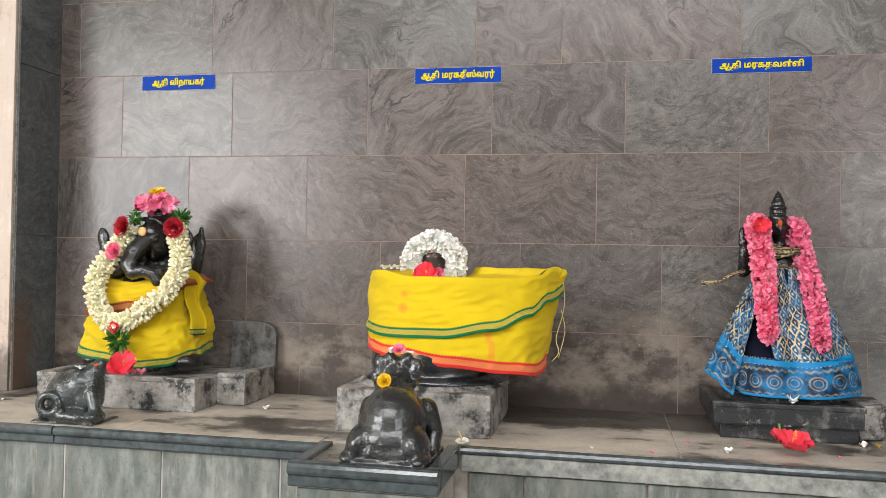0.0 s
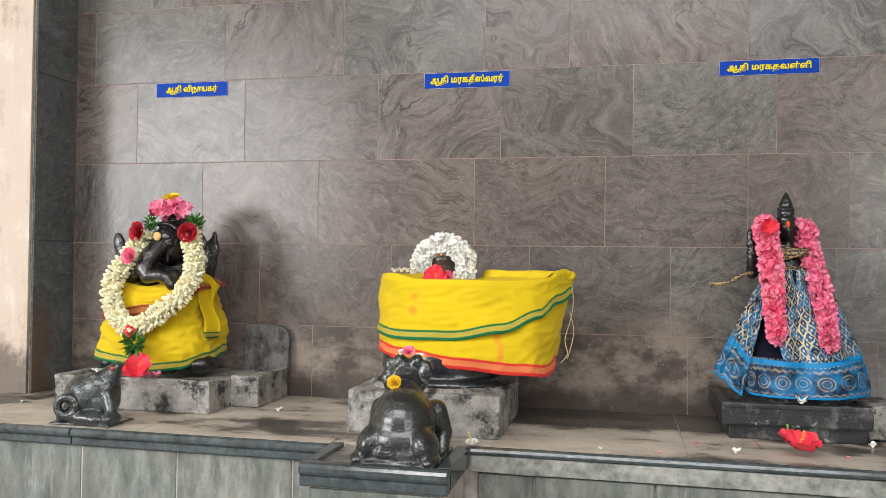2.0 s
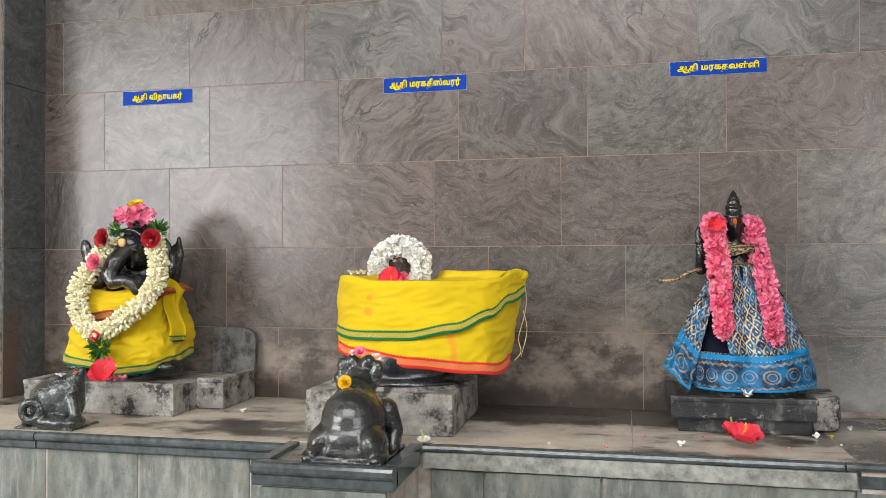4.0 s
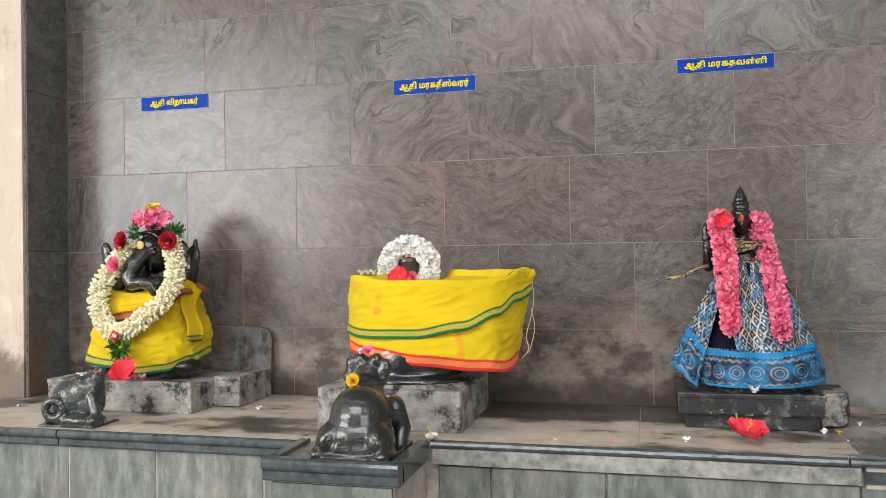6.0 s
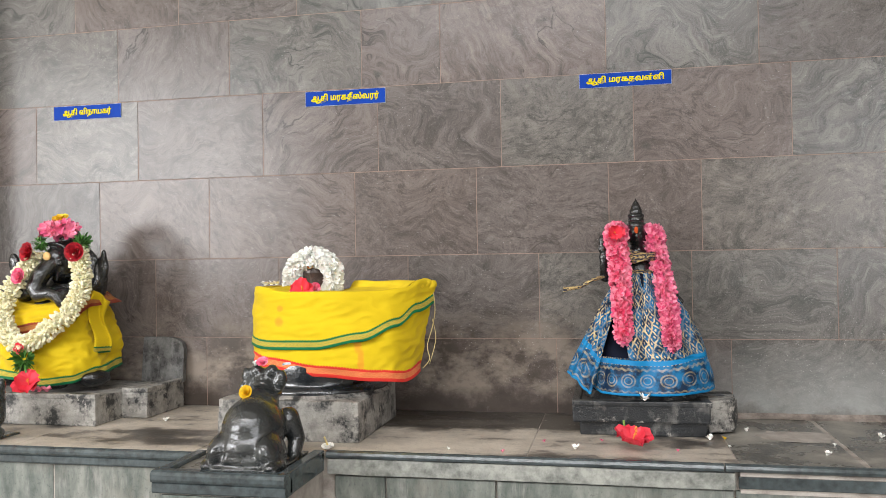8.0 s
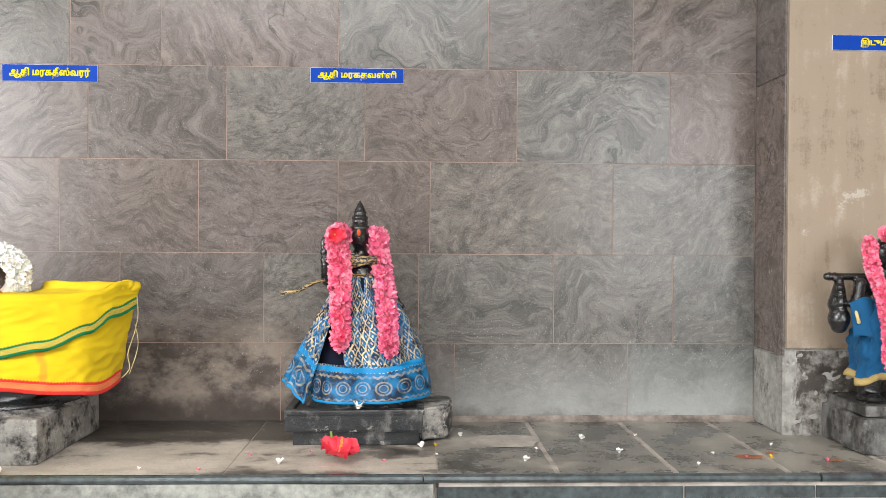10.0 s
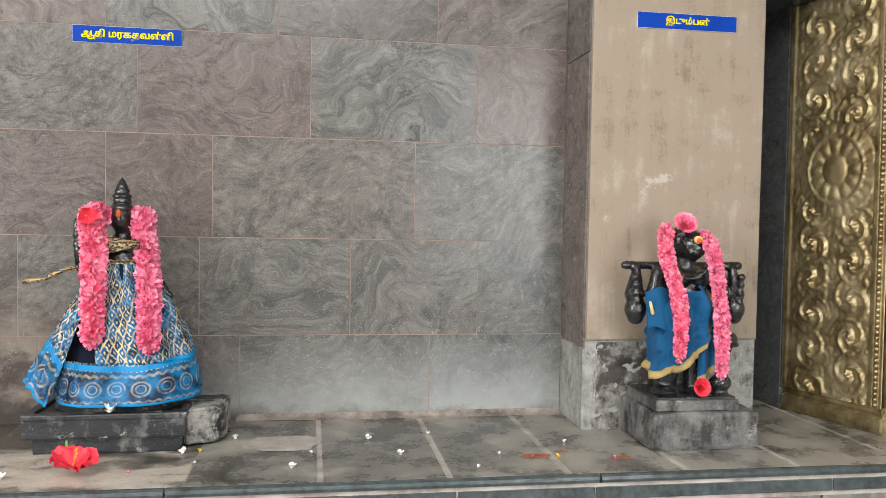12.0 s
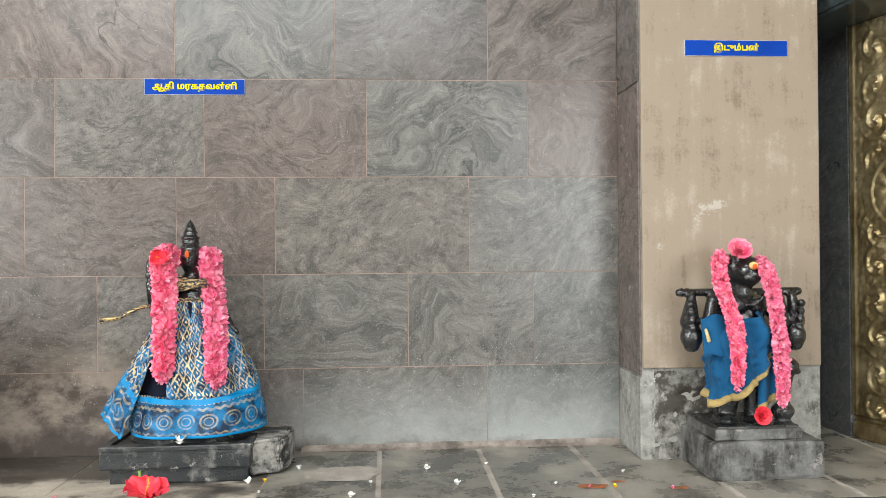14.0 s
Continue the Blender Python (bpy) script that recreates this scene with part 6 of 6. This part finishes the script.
outw = Vector((along.y, -along.x, 0))
outw = -outw if outw.x > 0 else outw
WIDE, LOW, HIGH = (B - A).length, 0.955, 2.19


def relief(u, z):
    """Height of the chased pattern at u metres across and z up."""
    c = WIDE * 0.50
    h = 0.0
    for k in range(1, 3):
        cz = 1.655 + (k - 1) * 0.62
        r, a = math.hypot(u - c, (z - cz) * 0.92), math.atan2(z - cz, u - c)
        if r < 0.135:
            if r < 0.042:
                return 0.010 * math.sqrt(max(0, 1 - (r / 0.046) ** 2)) + 0.003
            if r < 0.092:
                return 0.004 + 0.006 * abs(math.cos(6 * a)) * math.sin((r - 0.042) / 0.05 * math.pi)
            if r < 0.104:
                return 0.008
            return 0.003 + 0.004 * abs(math.sin(14 * a)) * (0.135 - r) / 0.031
    for k in range(-1, 14):
        for s in (0, 1):
            cx, cz = (0.29 + 0.40 * s) * WIDE, 0.98 + 0.112 * k + 0.056 * s
            r, a = math.hypot(u - cx, z - cz), math.atan2(z - cz, (u - cx) * (1 if s else -1))
            if r < 0.070:
                w = math.cos(2 * a + (1 if (k + s) % 2 else -1) * r * (120 + 25 * ((k * 7 + s) % 3)))
                h = max(h, 0.011 * max(0, w) ** 1.2 * (1 - r / 0.070) ** 0.5 + (0.008 if r < 0.011 else 0))
    h += 0.0045 * abs(noise.noise(Vector((u * 42, z * 42, 4.0)))) + 0.0018 * noise.noise(Vector((u * 90, z * 90, 1.0)))
    if u < 0.022 or u > WIDE - 0.045:
        h = 0.004 + 0.002 * math.sin(u * 600)
    return h


bm = bmesh.new()
nu, nz = 92, 300
grid = []
for i in range(nu + 1):
    u = WIDE * i / nu
    col = []
    for j in range(nz + 1):
        z = LOW + (HIGH - LOW) * j / nz
        col.append(bm.verts.new(A + along * u + outw * (0.004 + relief(u, z)) + Vector((0, 0, z))))
    grid.append(col)
for i in range(nu):
    for j in range(nz):
        bm.faces.new((grid[i][j], grid[i + 1][j], grid[i + 1][j + 1], grid[i][j + 1]))
part("embossed_sheet", bm, M_brass, jamb, smooth=True)
part("core", prism([(2.534, 2.984), (2.534, 2.733), (2.622, 2.383), (3.3, 2.383), (3.3, 2.984)], TOP, HIGH, 0.002), M_brass, jamb)
part("foot", prism([(2.500, 2.733), (2.596, 2.366), (3.3, 2.366), (3.3, 2.733)], TOP, 0.935, 0.008), M_brass, jamb)
part("foot", prism([(2.507, 2.733), (2.603, 2.374), (3.3, 2.374), (3.3, 2.733)], 0.935, 0.957, 0.006), M_brass, jamb)
for k in range(75):
    bm = bmesh.new()
    c = A + along * (WIDE - 0.020) + outw * 0.010 + Vector((0, 0, LOW + 0.008 + k * 0.0164))
    add_ball(bm, c, (0.0075, 0.0075, 0.0075), seg=10)
    part("bead", bm, M_brass, jamb, smooth=True)
lintel = part("lintel", prism([(2.33, 2.984), (2.36, 2.45), (3.3, 2.30), (3.3, 2.984)], 2.192, 2.45, 0.01), M_cap)
tagged(lintel, "dark stone lintel resting on the brass jamb", "lintel", kind="structure")

# ---- small things on the plinth ----
scraps("white_flower", [(1.203, 2.322, TOP), (0.932, 2.240, TOP), (1.131, 2.480, TOP), (0.659, 2.387, TOP), (0.777, 2.517, TOP), (-1.062, 2.443, TOP), (0.29, 2.22, TOP)], 0.014, M_white, 81, "wilted white blossom on the stone plinth", "flower")
stalk = root("stemmed_flower", "white blossom with a pale yellow stem on the plinth", "flower")
part("blossom", rosette((-0.377, 2.112, 0.884), (0, -0.3, 1), 0.020, 82, 3, 5), M_white, stalk, smooth=True)
part("stem", cord([(-0.377, 2.112, 0.884), (-0.381, 2.115, 0.900), (-0.388, 2.113, 0.918)], 0.003), M_thread, stalk, "yellow stem")
tagged(part("incense_stick", cord([(-0.436, 2.030, 0.872), (-0.435, 2.032, 0.90), (-0.433, 2.034, 0.932)], 0.0022), M_thread), "short yellow incense stick beside the bull", "incense stick")
scraps("white_petal", [(1.457, 2.306, TOP), (1.30, 2.52, TOP), (0.70, 2.30, TOP), (0.98, 2.36, TOP), (1.38, 2.20, TOP), (1.66, 2.40, TOP), (-0.05, 2.17, TOP), (-1.93, 2.35, TOP)], 0.007, M_white, 83, "stray white petal on the stone plinth", "petal")
scraps("pink_petal", [(0.56, 2.235, TOP), (0.36, 2.33, TOP), (1.535, 2.27, TOP), (1.741, 2.235, TOP), (0.20, 2.30, TOP), (0.10, 2.16, TOP)], 0.008, M_palepink, 84, "stray pink petal on the stone plinth", "petal")
scraps("orange_petal", [(0.719, 2.638, TOP), (0.70, 2.40, TOP), (1.60, 2.26, TOP)], 0.009, M_marigold, 85, "stray orange petal on the stone plinth", "petal")


def smear(name, x, y, rx, ry, material, seed, label, category):
    """A thin dried patch with a ragged outline."""
    bm = bmesh.new()
    mid = bm.verts.new((x, y, TOP + 0.0014))
    ring = []
    for k in range(40):
        a = 6.2832 * k / 40
        f = 1 + 0.35 * noise.noise(Vector((math.cos(a) * 1.6, math.sin(a) * 1.6, seed))) + 0.12 * noise.noise(Vector((math.cos(a) * 6, math.sin(a) * 6, seed)))
        ring.append(bm.verts.new((x + rx * f * math.cos(a), y + ry * f * math.sin(a), TOP + 0.0009)))
    for k in range(40):
        bm.faces.new((mid, ring[k], ring[(k + 1) % 40]))
    tagged(part(name, bm, material), label, category)


smear("dried_patch", 0.905, 2.455, 0.105, 0.075, M_pale, 1.0, "pale dried patch on the dark slab", "stain")
smear("powder_smear", 1.545, 2.275, 0.038, 0.020, M_powder, 2.0, "orange powder smear on the dark slab", "stain")
smear("powder_smear", 1.76, 2.24, 0.024, 0.012, M_powder, 3.0, "red powder smear on the dark slab", "stain")
smear("powder_smear", 1.62, 2.31, 0.018, 0.010, M_powder, 4.0, "faint powder smear on the dark slab", "stain")

# ---- unidentified purple and white thing at the beige pillar, shaped as a pouch ----
pouch = root("purple_thing", "small unidentified purple and white thing at the beige pillar", "pouch")
bm = bmesh.new()
add_ball(bm, (-2.346, 2.490, 1.500), (0.018, 0.012, 0.026), (0, 20, 0), 16)
part("pouch", worn(bm, 0.003, 1, 60.0), M_purple, pouch, "rough purple blob")
sheet("ribbon", 6, 10, lambda u, v: Vector((-2.362 + 0.022 * u + 0.004 * math.sin(v * 6), 2.494 - 0.004 * math.sin(u * 3), 1.425 + 0.055 * v)), lambda u, v: (u * 0.02, v * 0.05), M_white, pouch, "white strip", 0.0015)
